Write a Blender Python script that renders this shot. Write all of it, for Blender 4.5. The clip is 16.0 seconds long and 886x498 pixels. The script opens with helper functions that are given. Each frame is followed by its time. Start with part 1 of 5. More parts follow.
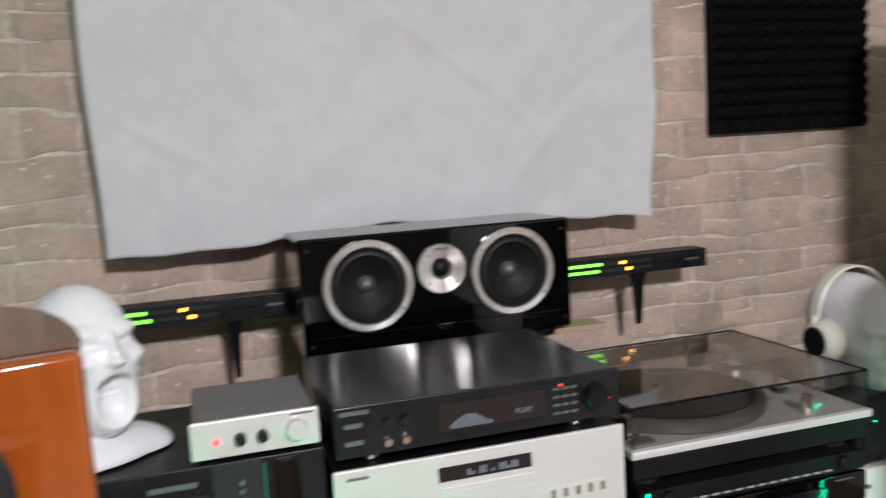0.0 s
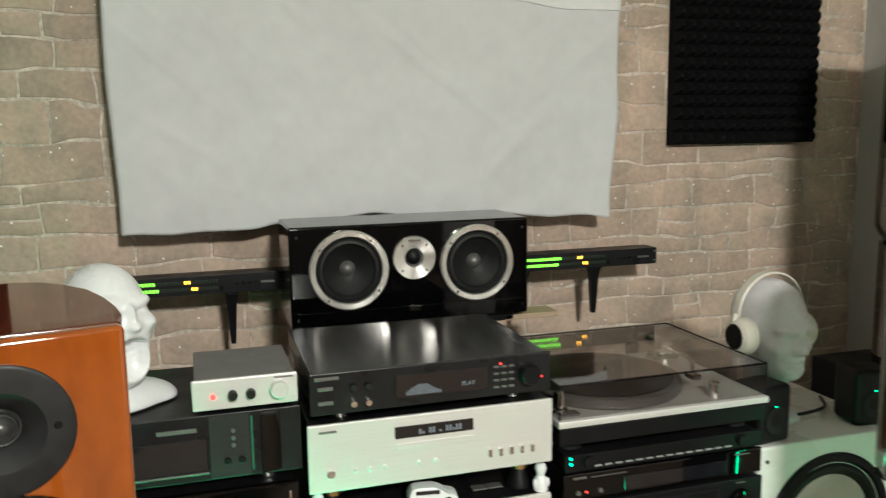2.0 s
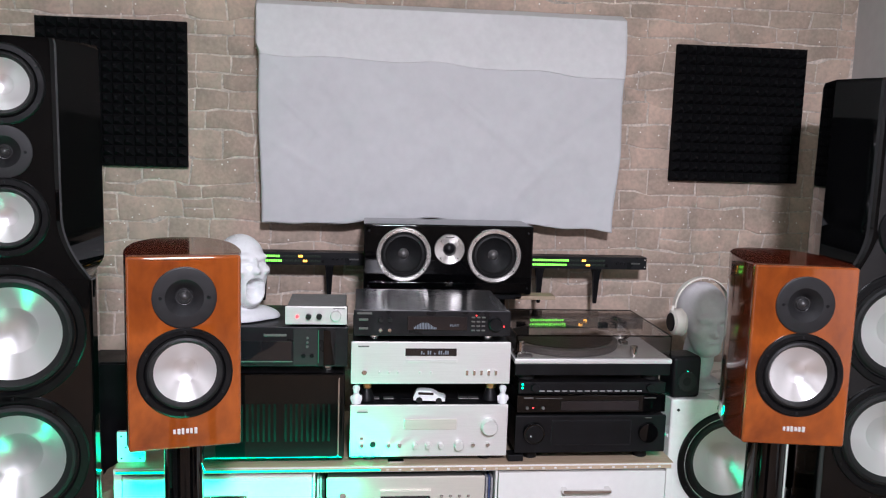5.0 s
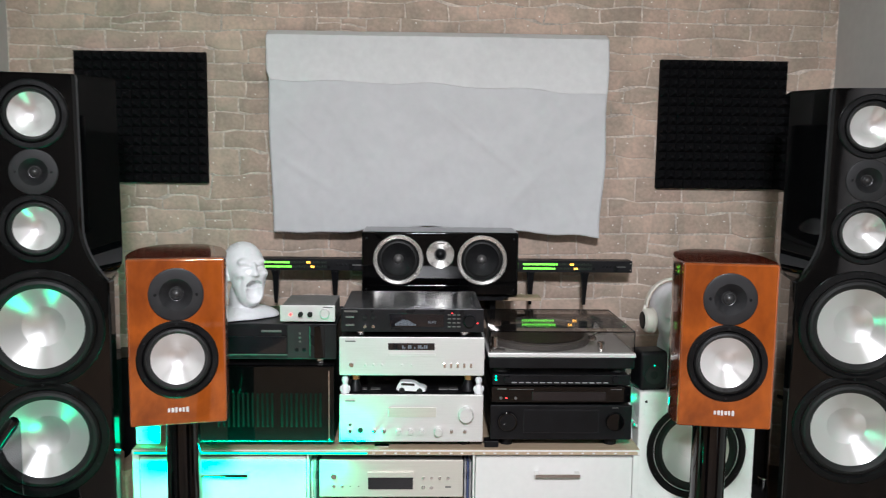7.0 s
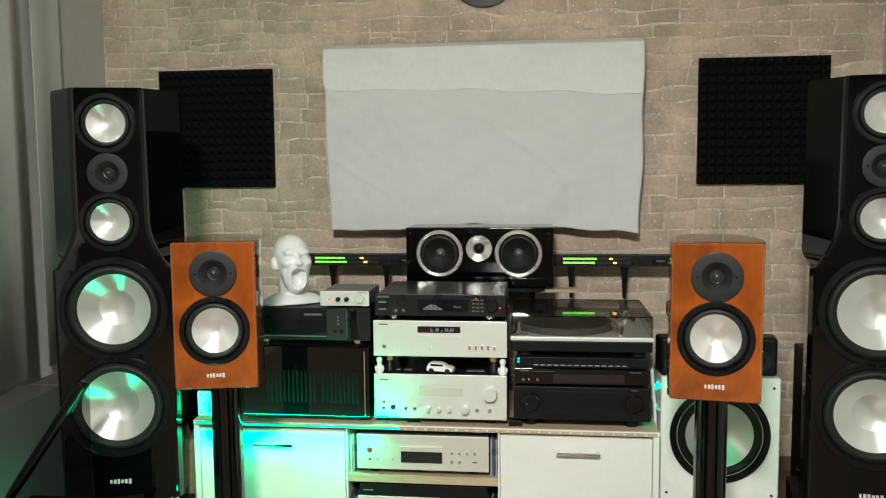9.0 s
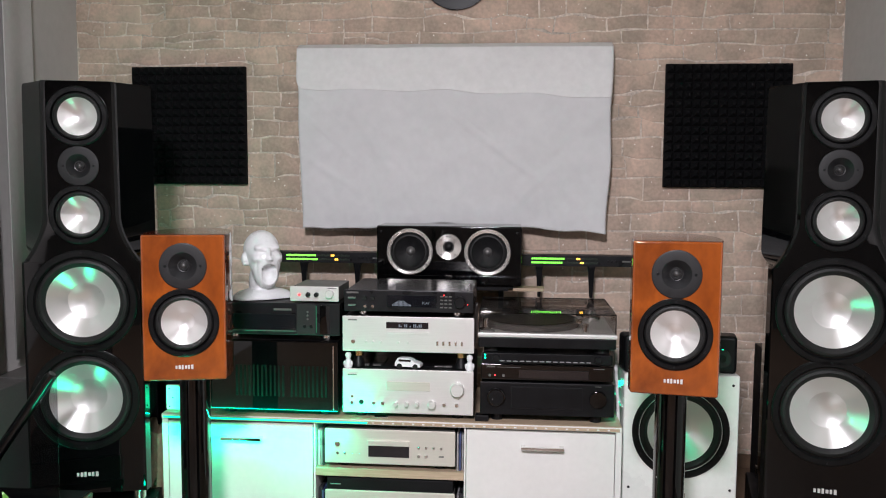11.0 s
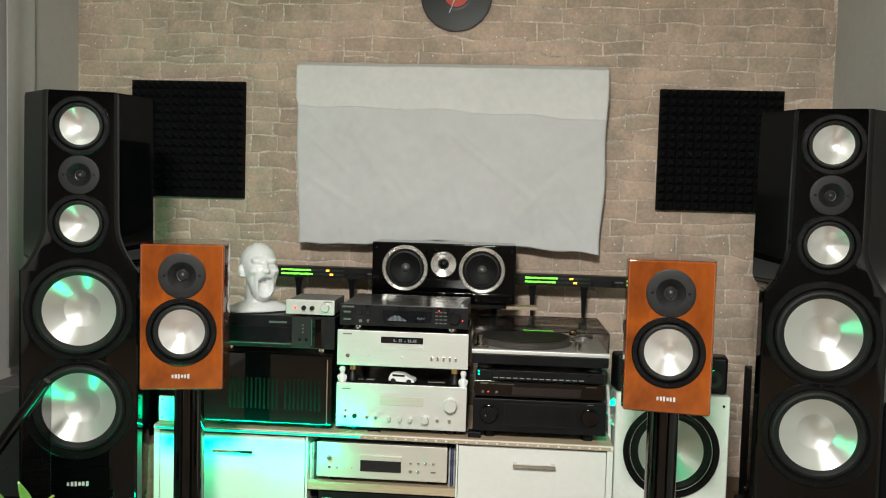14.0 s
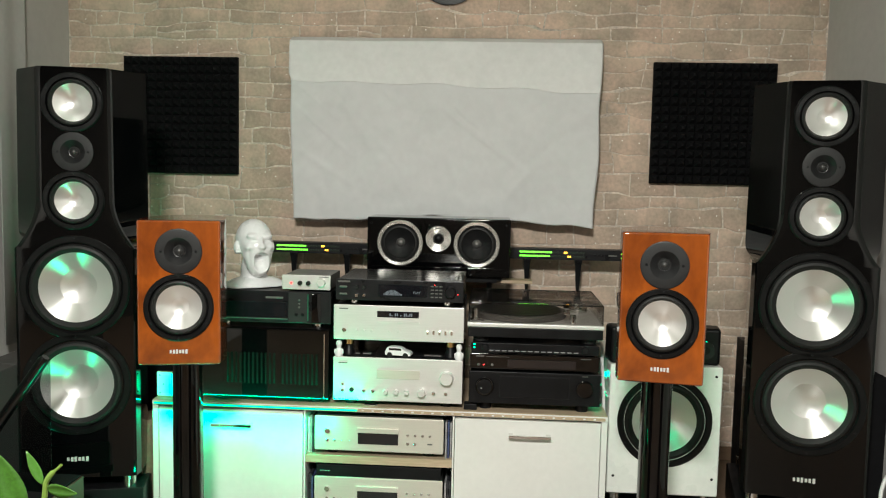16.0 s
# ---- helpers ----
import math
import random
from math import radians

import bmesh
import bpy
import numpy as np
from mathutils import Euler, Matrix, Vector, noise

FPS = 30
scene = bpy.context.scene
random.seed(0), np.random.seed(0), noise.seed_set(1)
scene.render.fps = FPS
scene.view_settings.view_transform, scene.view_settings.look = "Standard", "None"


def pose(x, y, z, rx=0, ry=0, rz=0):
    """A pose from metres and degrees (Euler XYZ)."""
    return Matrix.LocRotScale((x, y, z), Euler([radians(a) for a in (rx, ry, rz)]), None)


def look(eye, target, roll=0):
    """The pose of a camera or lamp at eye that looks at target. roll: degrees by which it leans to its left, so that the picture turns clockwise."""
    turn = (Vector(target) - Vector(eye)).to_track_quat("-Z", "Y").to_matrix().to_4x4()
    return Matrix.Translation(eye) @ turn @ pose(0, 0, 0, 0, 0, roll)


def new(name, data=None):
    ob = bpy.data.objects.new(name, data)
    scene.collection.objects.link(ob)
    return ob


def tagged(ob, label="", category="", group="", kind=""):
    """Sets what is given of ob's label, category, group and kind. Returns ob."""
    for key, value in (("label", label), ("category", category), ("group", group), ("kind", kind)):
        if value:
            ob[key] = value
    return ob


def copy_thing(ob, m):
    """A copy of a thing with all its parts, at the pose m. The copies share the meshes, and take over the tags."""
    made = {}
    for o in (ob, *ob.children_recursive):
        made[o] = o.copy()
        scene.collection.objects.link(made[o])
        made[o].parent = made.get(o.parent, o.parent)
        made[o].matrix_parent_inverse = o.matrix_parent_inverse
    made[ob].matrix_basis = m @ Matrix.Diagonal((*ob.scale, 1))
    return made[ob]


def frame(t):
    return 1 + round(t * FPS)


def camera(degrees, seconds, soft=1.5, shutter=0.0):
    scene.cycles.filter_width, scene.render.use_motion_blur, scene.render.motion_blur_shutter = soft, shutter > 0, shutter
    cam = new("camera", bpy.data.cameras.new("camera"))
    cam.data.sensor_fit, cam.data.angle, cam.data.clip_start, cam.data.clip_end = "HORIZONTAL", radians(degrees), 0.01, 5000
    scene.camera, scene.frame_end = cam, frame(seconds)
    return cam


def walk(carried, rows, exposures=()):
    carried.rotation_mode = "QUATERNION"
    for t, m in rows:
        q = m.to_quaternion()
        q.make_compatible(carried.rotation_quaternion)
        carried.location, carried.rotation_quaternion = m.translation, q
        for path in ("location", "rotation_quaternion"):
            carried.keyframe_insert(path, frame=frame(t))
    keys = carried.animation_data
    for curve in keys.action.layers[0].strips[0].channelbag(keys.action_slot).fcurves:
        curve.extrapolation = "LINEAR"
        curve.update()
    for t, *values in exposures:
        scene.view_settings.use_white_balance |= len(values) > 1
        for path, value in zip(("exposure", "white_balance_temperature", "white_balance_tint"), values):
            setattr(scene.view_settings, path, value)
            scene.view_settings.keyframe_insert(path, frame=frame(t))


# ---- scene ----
cam = camera(56.9, 16.0, soft=1.1, shutter=0.5)
PATH = [
    (0, (-0.015, -0.081, 1.073), (0.566, 1.819, 0.847), -3.5),
    (0.5, (-0.031, -0.158, 1.09), (0.269, 1.799, 0.809), -2.2),
    (1, (-0.065, -0.19, 1.112), (0.239, 1.766, 0.825), -1.4),
    (1.5, (-0.058, -0.234, 1.132), (0.376, 1.698, 0.844), -1.6),
    (2, (-0.023, -0.315, 1.139), (0.555, 1.577, 0.849), -0.8),
    (2.5, (0.009, -0.496, 1.151), (0.585, 1.395, 0.85), 0.6),
    (3, (0.027, -0.654, 1.174), (0.527, 1.26, 0.879), 1.5),
    (3.5, (0.025, -0.782, 1.182), (0.481, 1.144, 0.901), 1.6),
    (4, (0.014, -0.917, 1.179), (0.44, 1.019, 0.912), 1.8),
    (4.5, (0.071, -1.067, 1.188), (0.367, 0.893, 0.926), 1.9),
    (7, (0.369, -1.437, 1.209), (0.429, 0.548, 0.978), 0.7),
    (7.5, (0.455, -1.488, 1.188), (0.361, 0.498, 0.975), -0.0),
    (8, (0.539, -1.544, 1.171), (0.343, 0.436, 0.967), -0.1),
    (8.5, (0.613, -1.591, 1.153), (0.387, 0.387, 0.966), -0.4),
    (9, (0.672, -1.622, 1.135), (0.439, 0.356, 0.952), -0.5),
    (9.5, (0.696, -1.641, 1.131), (0.501, 0.34, 0.935), -0.6),
    (12, (0.692, -1.673, 1.106), (0.53, 0.315, 0.959), 0.8),
    (12.5, (0.682, -1.679, 1.112), (0.536, 0.311, 0.974), 1.2),
    (13, (0.68, -1.678, 1.11), (0.538, 0.313, 0.984), 1.6),
    (13.5, (0.676, -1.683, 1.103), (0.535, 0.309, 0.986), 1.7),
    (14, (0.672, -1.693, 1.095), (0.527, 0.298, 0.979), 1.6),
    (14.5, (0.673, -1.7, 1.093), (0.522, 0.289, 0.939), 1.2),
    (15, (0.67, -1.702, 1.085), (0.521, 0.284, 0.908), 1.1),
    (15.5, (0.673, -1.707, 1.084), (0.522, 0.279, 0.908), 1.1),
    (16, (0.667, -1.706, 1.09), (0.54, 0.283, 0.916), 1.2),
]
# the picture's tint drifts as the room's colour lights change
BALANCE = [
    (0.0, 0.0, 6030, 15), (0.5, 0.0, 6700, 3), (1.0, 0.0, 6650, 4), (1.5, 0.0, 5880, 17), (2.0, 0.0, 6540, 1), (2.5, 0.0, 5880, 21), (3.0, 0.0, 6550, 15),
    (3.5, 0.0, 5760, 22), (4.0, 0.0, 5760, 20), (4.5, 0.0, 5750, 21), (7.0, 0.0, 5890, 11), (7.5, 0.0, 5610, 26), (8.0, 0.0, 5830, 25), (8.5, 0.0, 6600, 18),
    (9.0, -0.08, 6500, 0), (9.5, -0.08, 6530, 0), (12.0, -0.08, 5770, 26), (12.5, -0.08, 6530, 13), (13.0, -0.08, 6600, 14), (13.5, -0.08, 6600, 15), (14.0, -0.08, 6500, 3),
    (14.5, -0.08, 6480, 3), (15.0, -0.08, 5840, 14), (15.5, -0.08, 6500, 18), (16.0, -0.08, 6530, 1),
]
walk(cam, [(t, look(eye, target, roll)) for t, eye, target, roll in PATH], BALANCE)

import functools

# ---- light ----
world = bpy.data.worlds.new("world")
scene.world = world
world.use_nodes = True
world.node_tree.nodes["Background"].inputs[0].default_value = (0.5, 0.55, 0.7, 1)
world.node_tree.nodes["Background"].inputs[1].default_value = 0.02
scene.view_settings.exposure = 0.0

FLOOR, CEIL = -0.09, 2.42
WALL_Y, LEFT_X, RIGHT_X, REAR_Y = 1.789, -1.2, 2.0, -3.4


def area(name, x, y, z, target, sx, sy, watts, colour):
    d = bpy.data.lights.new(name, "AREA")
    d.shape, d.size, d.size_y, d.energy, d.color = "RECTANGLE", sx, sy, watts, colour
    ob = new(name, d)
    ob.matrix_world = look((x, y, z), target)
    return ob


# ceiling lamp behind the viewer, the main light of the room
area("ceiling_lamp_light", 0.45, -2.1, 2.27, (0.45, -1.6, 0.0), 0.34, 0.34, 172, (1.0, 0.955, 0.92))
LED = (0.0, 1.0, 0.42)
# colour strips: under the bench edge, at the subwoofer, beside the shelf
area("strip_light", -0.17, 0.93, 0.287, (-0.17, 0.90, -0.2), 0.62, 0.012, 4.2, LED)
area("strip_light", -0.13, 0.946, 0.3175, (-0.13, 0.99, 0.7), 0.7, 0.006, 6.0, LED)
area("strip_light", 1.045, 1.22, 0.40, (0.7, 1.0, 0.42), 0.3, 0.02, 0.35, LED)

# ---- materials ----


def nodes_of(name):
    m = bpy.data.materials.new(name)
    m.use_nodes = True
    return m, m.node_tree, m.node_tree.nodes["Principled BSDF"]


def mat(name, colour, rough=0.5, metal=0.0, vary=0.12, scale=18, bump=0.0, bump_scale=300, coat=0.0, stretch=(1, 1, 1), rvary=0.08, per_object=0.0, spec=0.5):
    """A surface with stains at one scale and grain at another."""
    m, t, p = nodes_of(name)
    n, l = t.nodes.new, t.links.new
    tc = n("ShaderNodeTexCoord")
    mp = n("ShaderNodeMapping")
    mp.inputs["Scale"].default_value = stretch
    l(tc.outputs["Object"], mp.inputs["Vector"])
    big, fine = n("ShaderNodeTexNoise"), n("ShaderNodeTexNoise")
    big.inputs["Scale"].default_value, fine.inputs["Scale"].default_value = scale, scale * 9
    big.inputs["Detail"].default_value = fine.inputs["Detail"].default_value = 4
    for k in (big, fine):
        l(mp.outputs[0], k.inputs["Vector"])
    add = n("ShaderNodeMath")
    add.operation = "ADD"
    l(big.outputs[0], add.inputs[0]), l(fine.outputs[0], add.inputs[1])
    src = add.outputs[0]
    if per_object:
        info, mul, more = n("ShaderNodeObjectInfo"), n("ShaderNodeMath"), n("ShaderNodeMath")
        mul.operation, more.operation = "MULTIPLY_ADD", "ADD"
        mul.inputs[1].default_value, mul.inputs[2].default_value = per_object, -per_object / 2
        l(info.outputs["Random"], mul.inputs[0])
        l(src, more.inputs[0]), l(mul.outputs[0], more.inputs[1])
        src = more.outputs[0]
    ramp = n("ShaderNodeMapRange")
    ramp.inputs[1].default_value, ramp.inputs[2].default_value = 0.7, 1.3
    ramp.inputs[3].default_value, ramp.inputs[4].default_value = 1 - vary, 1 + vary
    l(src, ramp.inputs[0])
    mix = n("ShaderNodeVectorMath")
    mix.operation = "SCALE"
    mix.inputs[0].default_value = colour
    l(ramp.outputs[0], mix.inputs["Scale"])
    l(mix.outputs[0], p.inputs["Base Color"])
    rr = n("ShaderNodeMapRange")
    rr.inputs[1].default_value, rr.inputs[2].default_value = 0.3, 0.7
    rr.inputs[3].default_value, rr.inputs[4].default_value = max(0.02, rough - rvary), min(1, rough + rvary)
    l(big.outputs[0], rr.inputs[0]), l(rr.outputs[0], p.inputs["Roughness"])
    p.inputs["Metallic"].default_value = metal
    p.inputs["Specular IOR Level"].default_value = spec
    p.inputs["Coat Weight"].default_value = coat
    p.inputs["Coat Roughness"].default_value = 0.03
    if bump:
        tex, b = n("ShaderNodeTexNoise"), n("ShaderNodeBump")
        tex.inputs["Scale"].default_value, tex.inputs["Detail"].default_value = bump_scale, 5
        b.inputs["Strength"].default_value, b.inputs["Distance"].default_value = bump, 0.004
        l(mp.outputs[0], tex.inputs["Vector"])
        l(tex.outputs[0], b.inputs["Height"]), l(b.outputs[0], p.inputs["Normal"])
    return m


def stone_mat(islands=False):
    m = mat("stone_relief_field" if islands else "stone_relief", (0.535, 0.418, 0.342), 0.8, vary=0.17, scale=8, bump=0.45, bump_scale=28, per_object=0.36)
    t = m.node_tree
    n, l, p = t.nodes.new, t.links.new, t.nodes["Principled BSDF"]
    if islands:
        geo, info = n("ShaderNodeNewGeometry"), [k for k in t.nodes if k.bl_idname == "ShaderNodeObjectInfo"][0]
        l(geo.outputs["Random Per Island"], info.outputs["Random"].links[0].to_socket)
    # broad patches of olive and rose over the stones
    oc, wide, tint = n("ShaderNodeTexCoord"), n("ShaderNodeTexNoise"), n("ShaderNodeValToRGB")
    wide.inputs["Scale"].default_value, wide.inputs["Detail"].default_value, wide.inputs["Distortion"].default_value = 6.5, 5, 0.8
    tint.color_ramp.elements[0].position, tint.color_ramp.elements[1].position = 0.36, 0.64
    tint.color_ramp.elements[0].color, tint.color_ramp.elements[1].color = (0.86, 0.89, 0.86, 1), (1.18, 1.13, 1.10, 1)
    tone = n("ShaderNodeMix")
    tone.data_type, tone.blend_type = "RGBA", "MULTIPLY"
    tone.inputs[0].default_value = 1.0
    l(oc.outputs["Object"], wide.inputs["Vector"]), l(wide.outputs[0], tint.inputs[0])
    l(p.inputs["Base Color"].links[0].from_socket, tone.inputs[6]), l(tint.outputs[0], tone.inputs[7])
    l(tone.outputs[2], p.inputs["Base Color"])
    # scattered glitter flecks
    tc, v = n("ShaderNodeTexCoord"), n("ShaderNodeTexVoronoi")
    v.inputs["Scale"].default_value = 42
    l(tc.outputs["Object"], v.inputs["Vector"])
    near, few, both = n("ShaderNodeMath"), n("ShaderNodeMath"), n("ShaderNodeMath")
    near.operation, few.operation, both.operation = "LESS_THAN", "GREATER_THAN", "MULTIPLY"
    near.inputs[1].default_value, few.inputs[1].default_value = 0.12, 0.74
    sep = n("ShaderNodeSeparateColor")
    l(v.outputs["Color"], sep.inputs[0])
    l(v.outputs["Distance"], near.inputs[0]), l(sep.outputs[0], few.inputs[0])
    l(near.outputs[0], both.inputs[0]), l(few.outputs[0], both.inputs[1])
    mix = n("ShaderNodeMix")
    mix.data_type = "RGBA"
    old = p.inputs["Base Color"].links[0].from_socket
    l(both.outputs[0], mix.inputs[0]), l(old, mix.inputs[6])
    mix.inputs[7].default_value = (1, 0.97, 0.92, 1)
    l(mix.outputs[2], p.inputs["Base Color"])
    return m


def wood_mat(name, dark, light, rough, coat=0.0, axis=2, across=14, along=1.2, fine=1.0, twist=0.6):
    m, t, p = nodes_of(name)
    n, l = t.nodes.new, t.links.new
    tc, mp = n("ShaderNodeTexCoord"), n("ShaderNodeMapping")
    s = [across] * 3
    s[axis] = along
    mp.inputs["Scale"].default_value = s
    l(tc.outputs["Object"], mp.inputs["Vector"])
    a, b = n("ShaderNodeTexNoise"), n("ShaderNodeTexNoise")
    a.inputs["Scale"].default_value, b.inputs["Scale"].default_value = 1.6, 14
    a.inputs["Detail"].default_value, a.inputs["Distortion"].default_value = 5, twist
    l(mp.outputs[0], a.inputs["Vector"]), l(mp.outputs[0], b.inputs["Vector"])
    add = n("ShaderNodeMath")
    add.operation = "MULTIPLY_ADD"
    add.inputs[1].default_value = fine
    l(b.outputs[0], add.inputs[0]), l(a.outputs[0], add.inputs[2])
    ramp = n("ShaderNodeValToRGB")
    ramp.color_ramp.elements[0].position, ramp.color_ramp.elements[1].position = 0.3, 0.75
    ramp.color_ramp.elements[0].color, ramp.color_ramp.elements[1].color = (*dark, 1), (*light, 1)
    half = n("ShaderNodeMath")
    half.operation = "MULTIPLY"
    half.inputs[1].default_value = 1 / (1 + fine)
    l(add.outputs[0], half.inputs[0]), l(half.outputs[0], ramp.inputs[0])
    l(ramp.outputs[0], p.inputs["Base Color"])
    p.inputs["Roughness"].default_value = rough
    p.inputs["Coat Weight"].default_value, p.inputs["Coat Roughness"].default_value = coat, 0.03
    return m


def glow(name, colour, strength):
    m, t, p = nodes_of(name)
    p.inputs["Base Color"].default_value = (0.02, 0.02, 0.02, 1)
    p.inputs["Emission Color"].default_value = (*colour, 1)
    p.inputs["Emission Strength"].default_value = strength
    return m


def cone_mat(name, colour, rough, aniso):
    m, t, p = nodes_of(name)
    tan, tex, mr = t.nodes.new("ShaderNodeTangent"), t.nodes.new("ShaderNodeTexNoise"), t.nodes.new("ShaderNodeMapRange")
    tan.direction_type, tan.axis = "RADIAL", "Y"
    t.links.new(tan.outputs[0], p.inputs["Tangent"])
    tex.inputs["Scale"].default_value = 60
    mr.inputs[3].default_value, mr.inputs[4].default_value = rough - 0.05, rough + 0.05
    t.links.new(tex.outputs[0], mr.inputs[0]), t.links.new(mr.outputs[0], p.inputs["Roughness"])
    p.inputs["Base Color"].default_value = (*colour, 1)
    p.inputs["Metallic"].default_value, p.inputs["Anisotropic"].default_value = 0.8, aniso
    p.inputs["Anisotropic Rotation"].default_value = 0.25
    return m


def clear_mat(name, tint, gloss=0.4, rough=0.02):
    m = bpy.data.materials.new(name)
    m.use_nodes = True
    t = m.node_tree
    t.nodes.clear()
    n, l = t.nodes.new, t.links.new
    out, mix, tr, gl = n("ShaderNodeOutputMaterial"), n("ShaderNodeMixShader"), n("ShaderNodeBsdfTransparent"), n("ShaderNodeBsdfGlossy")
    face, sharp, fac = n("ShaderNodeLayerWeight"), n("ShaderNodeMath"), n("ShaderNodeMath")
    face.inputs[0].default_value = 0.5
    sharp.operation, fac.operation = "POWER", "MULTIPLY_ADD"
    sharp.inputs[1].default_value, fac.inputs[1].default_value, fac.inputs[2].default_value = 4.0, gloss, 0.02
    tr.inputs[0].default_value = (*tint, 1)
    gl.inputs["Roughness"].default_value = rough
    l(face.outputs["Facing"], sharp.inputs[0]), l(sharp.outputs[0], fac.inputs[0]), l(fac.outputs[0], mix.inputs[0])
    l(tr.outputs[0], mix.inputs[1]), l(gl.outputs[0], mix.inputs[2])
    l(mix.outputs[0], out.inputs[0])
    return m


STONE, STONE_REST = stone_mat(), stone_mat(True)
MORTAR = mat("pale_joint", (0.65, 0.565, 0.49), 0.9, vary=0.4, scale=9, bump=0.3)
PLASTER = mat("painted_plaster", (0.50, 0.485, 0.47), 0.85, vary=0.05, scale=3, bump=0.15, bump_scale=120)
CEILING = mat("ceiling_paint", (0.75, 0.74, 0.72), 0.9, vary=0.04, scale=3)
LAMINATE = wood_mat("floor_laminate", (0.11, 0.07, 0.045), (0.2, 0.13, 0.085), 0.4, axis=1)
OAK = wood_mat("pale_oak", (0.36, 0.26, 0.17), (0.55, 0.43, 0.31), 0.5, axis=0)
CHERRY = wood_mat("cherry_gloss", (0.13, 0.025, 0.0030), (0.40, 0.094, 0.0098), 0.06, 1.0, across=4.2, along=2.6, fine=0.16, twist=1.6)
# same cherry veneer as the front, with the sides' shade in a darker colour
CHERRY_SHADED = wood_mat("cherry_gloss_shaded", (0.075, 0.013, 0.006), (0.125, 0.023, 0.009), 0.08, 0.2, across=6, along=2, fine=0.2, twist=1.2)
PIANO = mat("piano_black", (0.0015, 0.0015, 0.0018), 0.035, vary=0.3, rvary=0.012, spec=0.45)
SATIN = mat("satin_black", (0.006, 0.006, 0.007), 0.4, vary=0.25, bump=0.05, spec=0.2)
RUBBER = mat("rubber_black", (0.009, 0.009, 0.009), 0.55, vary=0.25, spec=0.3)
BLACK_METAL = mat("black_metal", (0.013, 0.013, 0.015), 0.32, 0.2, vary=0.2, stretch=(1, 20, 1), spec=0.35)
EQ_TOP = mat("brushed_black_lid", (0.012, 0.012, 0.013), 0.24, 0.2, vary=0.2, stretch=(1, 0.1, 1), rvary=0.05)
t = EQ_TOP.node_tree
way = t.nodes.new("ShaderNodeCombineXYZ")
way.inputs[1].default_value = 1.0
t.links.new(way.outputs[0], t.nodes["Principled BSDF"].inputs["Tangent"])
t.nodes["Principled BSDF"].inputs["Anisotropic"].default_value = 0.85
GREY_PAPER = mat("driver_grey", (0.011, 0.011, 0.012), 0.5, vary=0.2, scale=60, spec=0.35)
SLOT = mat("slot_black", (0.002, 0.002, 0.002), 0.8, spec=0.1)
DOME = mat("dome_grey", (0.07, 0.07, 0.07), 0.35, 0.6, vary=0.1)
CHASSIS = mat("chassis_black", (0.004, 0.004, 0.0045), 0.35, vary=0.3, spec=0.22)
DARK_BRUSHED = mat("dark_brushed", (0.04, 0.04, 0.042), 0.4, 0.5, vary=0.15, stretch=(1, 1, 20))
FOAM = mat("acoustic_foam", (0.008, 0.008, 0.009), 1.0, vary=0.3, scale=40, bump=0.5, bump_scale=500, spec=0.1)
FABRIC_THIN = mat("thin_white_sheet", (0.69, 0.69, 0.70), 0.9, vary=0.04, scale=3, bump=0.25, bump_scale=700)
FABRIC = mat("white_sheet", (0.765, 0.76, 0.76), 0.9, vary=0.05, scale=4, bump=0.25, bump_scale=700)
WHITE = mat("white_laminate", (0.74, 0.73, 0.71), 0.35, vary=0.03, scale=5)
WHITE_GLOSS = mat("white_lacquer", (0.76, 0.75, 0.73), 0.3, vary=0.04, scale=6)
CERAMIC = mat("white_glaze", (0.78, 0.79, 0.80), 0.3, vary=0.04, scale=12)
STYRO = mat("styrofoam", (0.66, 0.64, 0.66), 0.85, vary=0.08, scale=60, bump=0.4, bump_scale=260)
SILVER = mat("brushed_silver", (0.72, 0.71, 0.69), 0.42, 0.36, vary=0.05, scale=10, stretch=(1, 8, 30))
CHAMPAGNE = mat("champagne_metal", (0.66, 0.62, 0.56), 0.42, 0.35, vary=0.05, scale=10, stretch=(1, 8, 30))
CHROME = mat("chrome", (0.75, 0.74, 0.72), 0.14, 1.0, vary=0.06)
GOLD = mat("brass", (0.7, 0.5, 0.22), 0.25, 1.0, vary=0.1)
GREY_METAL = mat("grey_metal", (0.17, 0.165, 0.16), 0.45, 0.5, vary=0.1)
ALU = cone_mat("spun_aluminium", (0.87, 0.86, 0.85), 0.31, 0.75)
ALU_CAP = cone_mat("pressed_aluminium_cap", (0.82, 0.81, 0.80), 0.3, 0.15)
RING = cone_mat("turned_ring", (0.88, 0.86, 0.82), 0.24, 0.6)
SMOKED = clear_mat("smoked_acrylic", (0.83, 0.82, 0.815), 0.8)
ACRYLIC_EDGE = clear_mat("acrylic_edge", (0.42, 0.42, 0.43), 0.9)
DARK_ACRYLIC = clear_mat("dark_acrylic", (0.62, 0.62, 0.64))
DISPLAY = mat("display_glass", (0.008, 0.008, 0.011), 0.08, vary=0.1, coat=0.6)
GREEN_ON, YELLOW_ON, RED_ON = glow("led_green", (0.22, 1.0, 0.06), 2.8), glow("led_amber", (1.0, 0.45, 0.04), 5), glow("led_red", (1.0, 0.03, 0.03), 5)
DIM_ON = glow("line_lit", LED, 0.15)
DARK_REAR = mat("rear_wall_dark", (0.06, 0.05, 0.04), 0.85, vary=0.2, scale=2)
PANEL_CLOTH = mat("panel_curtain", (0.47, 0.46, 0.45), 0.9, vary=0.05, scale=5, bump=0.2, bump_scale=500)
GREY_BOARD = mat("grey_board", (0.10, 0.097, 0.093), 0.6, vary=0.1)
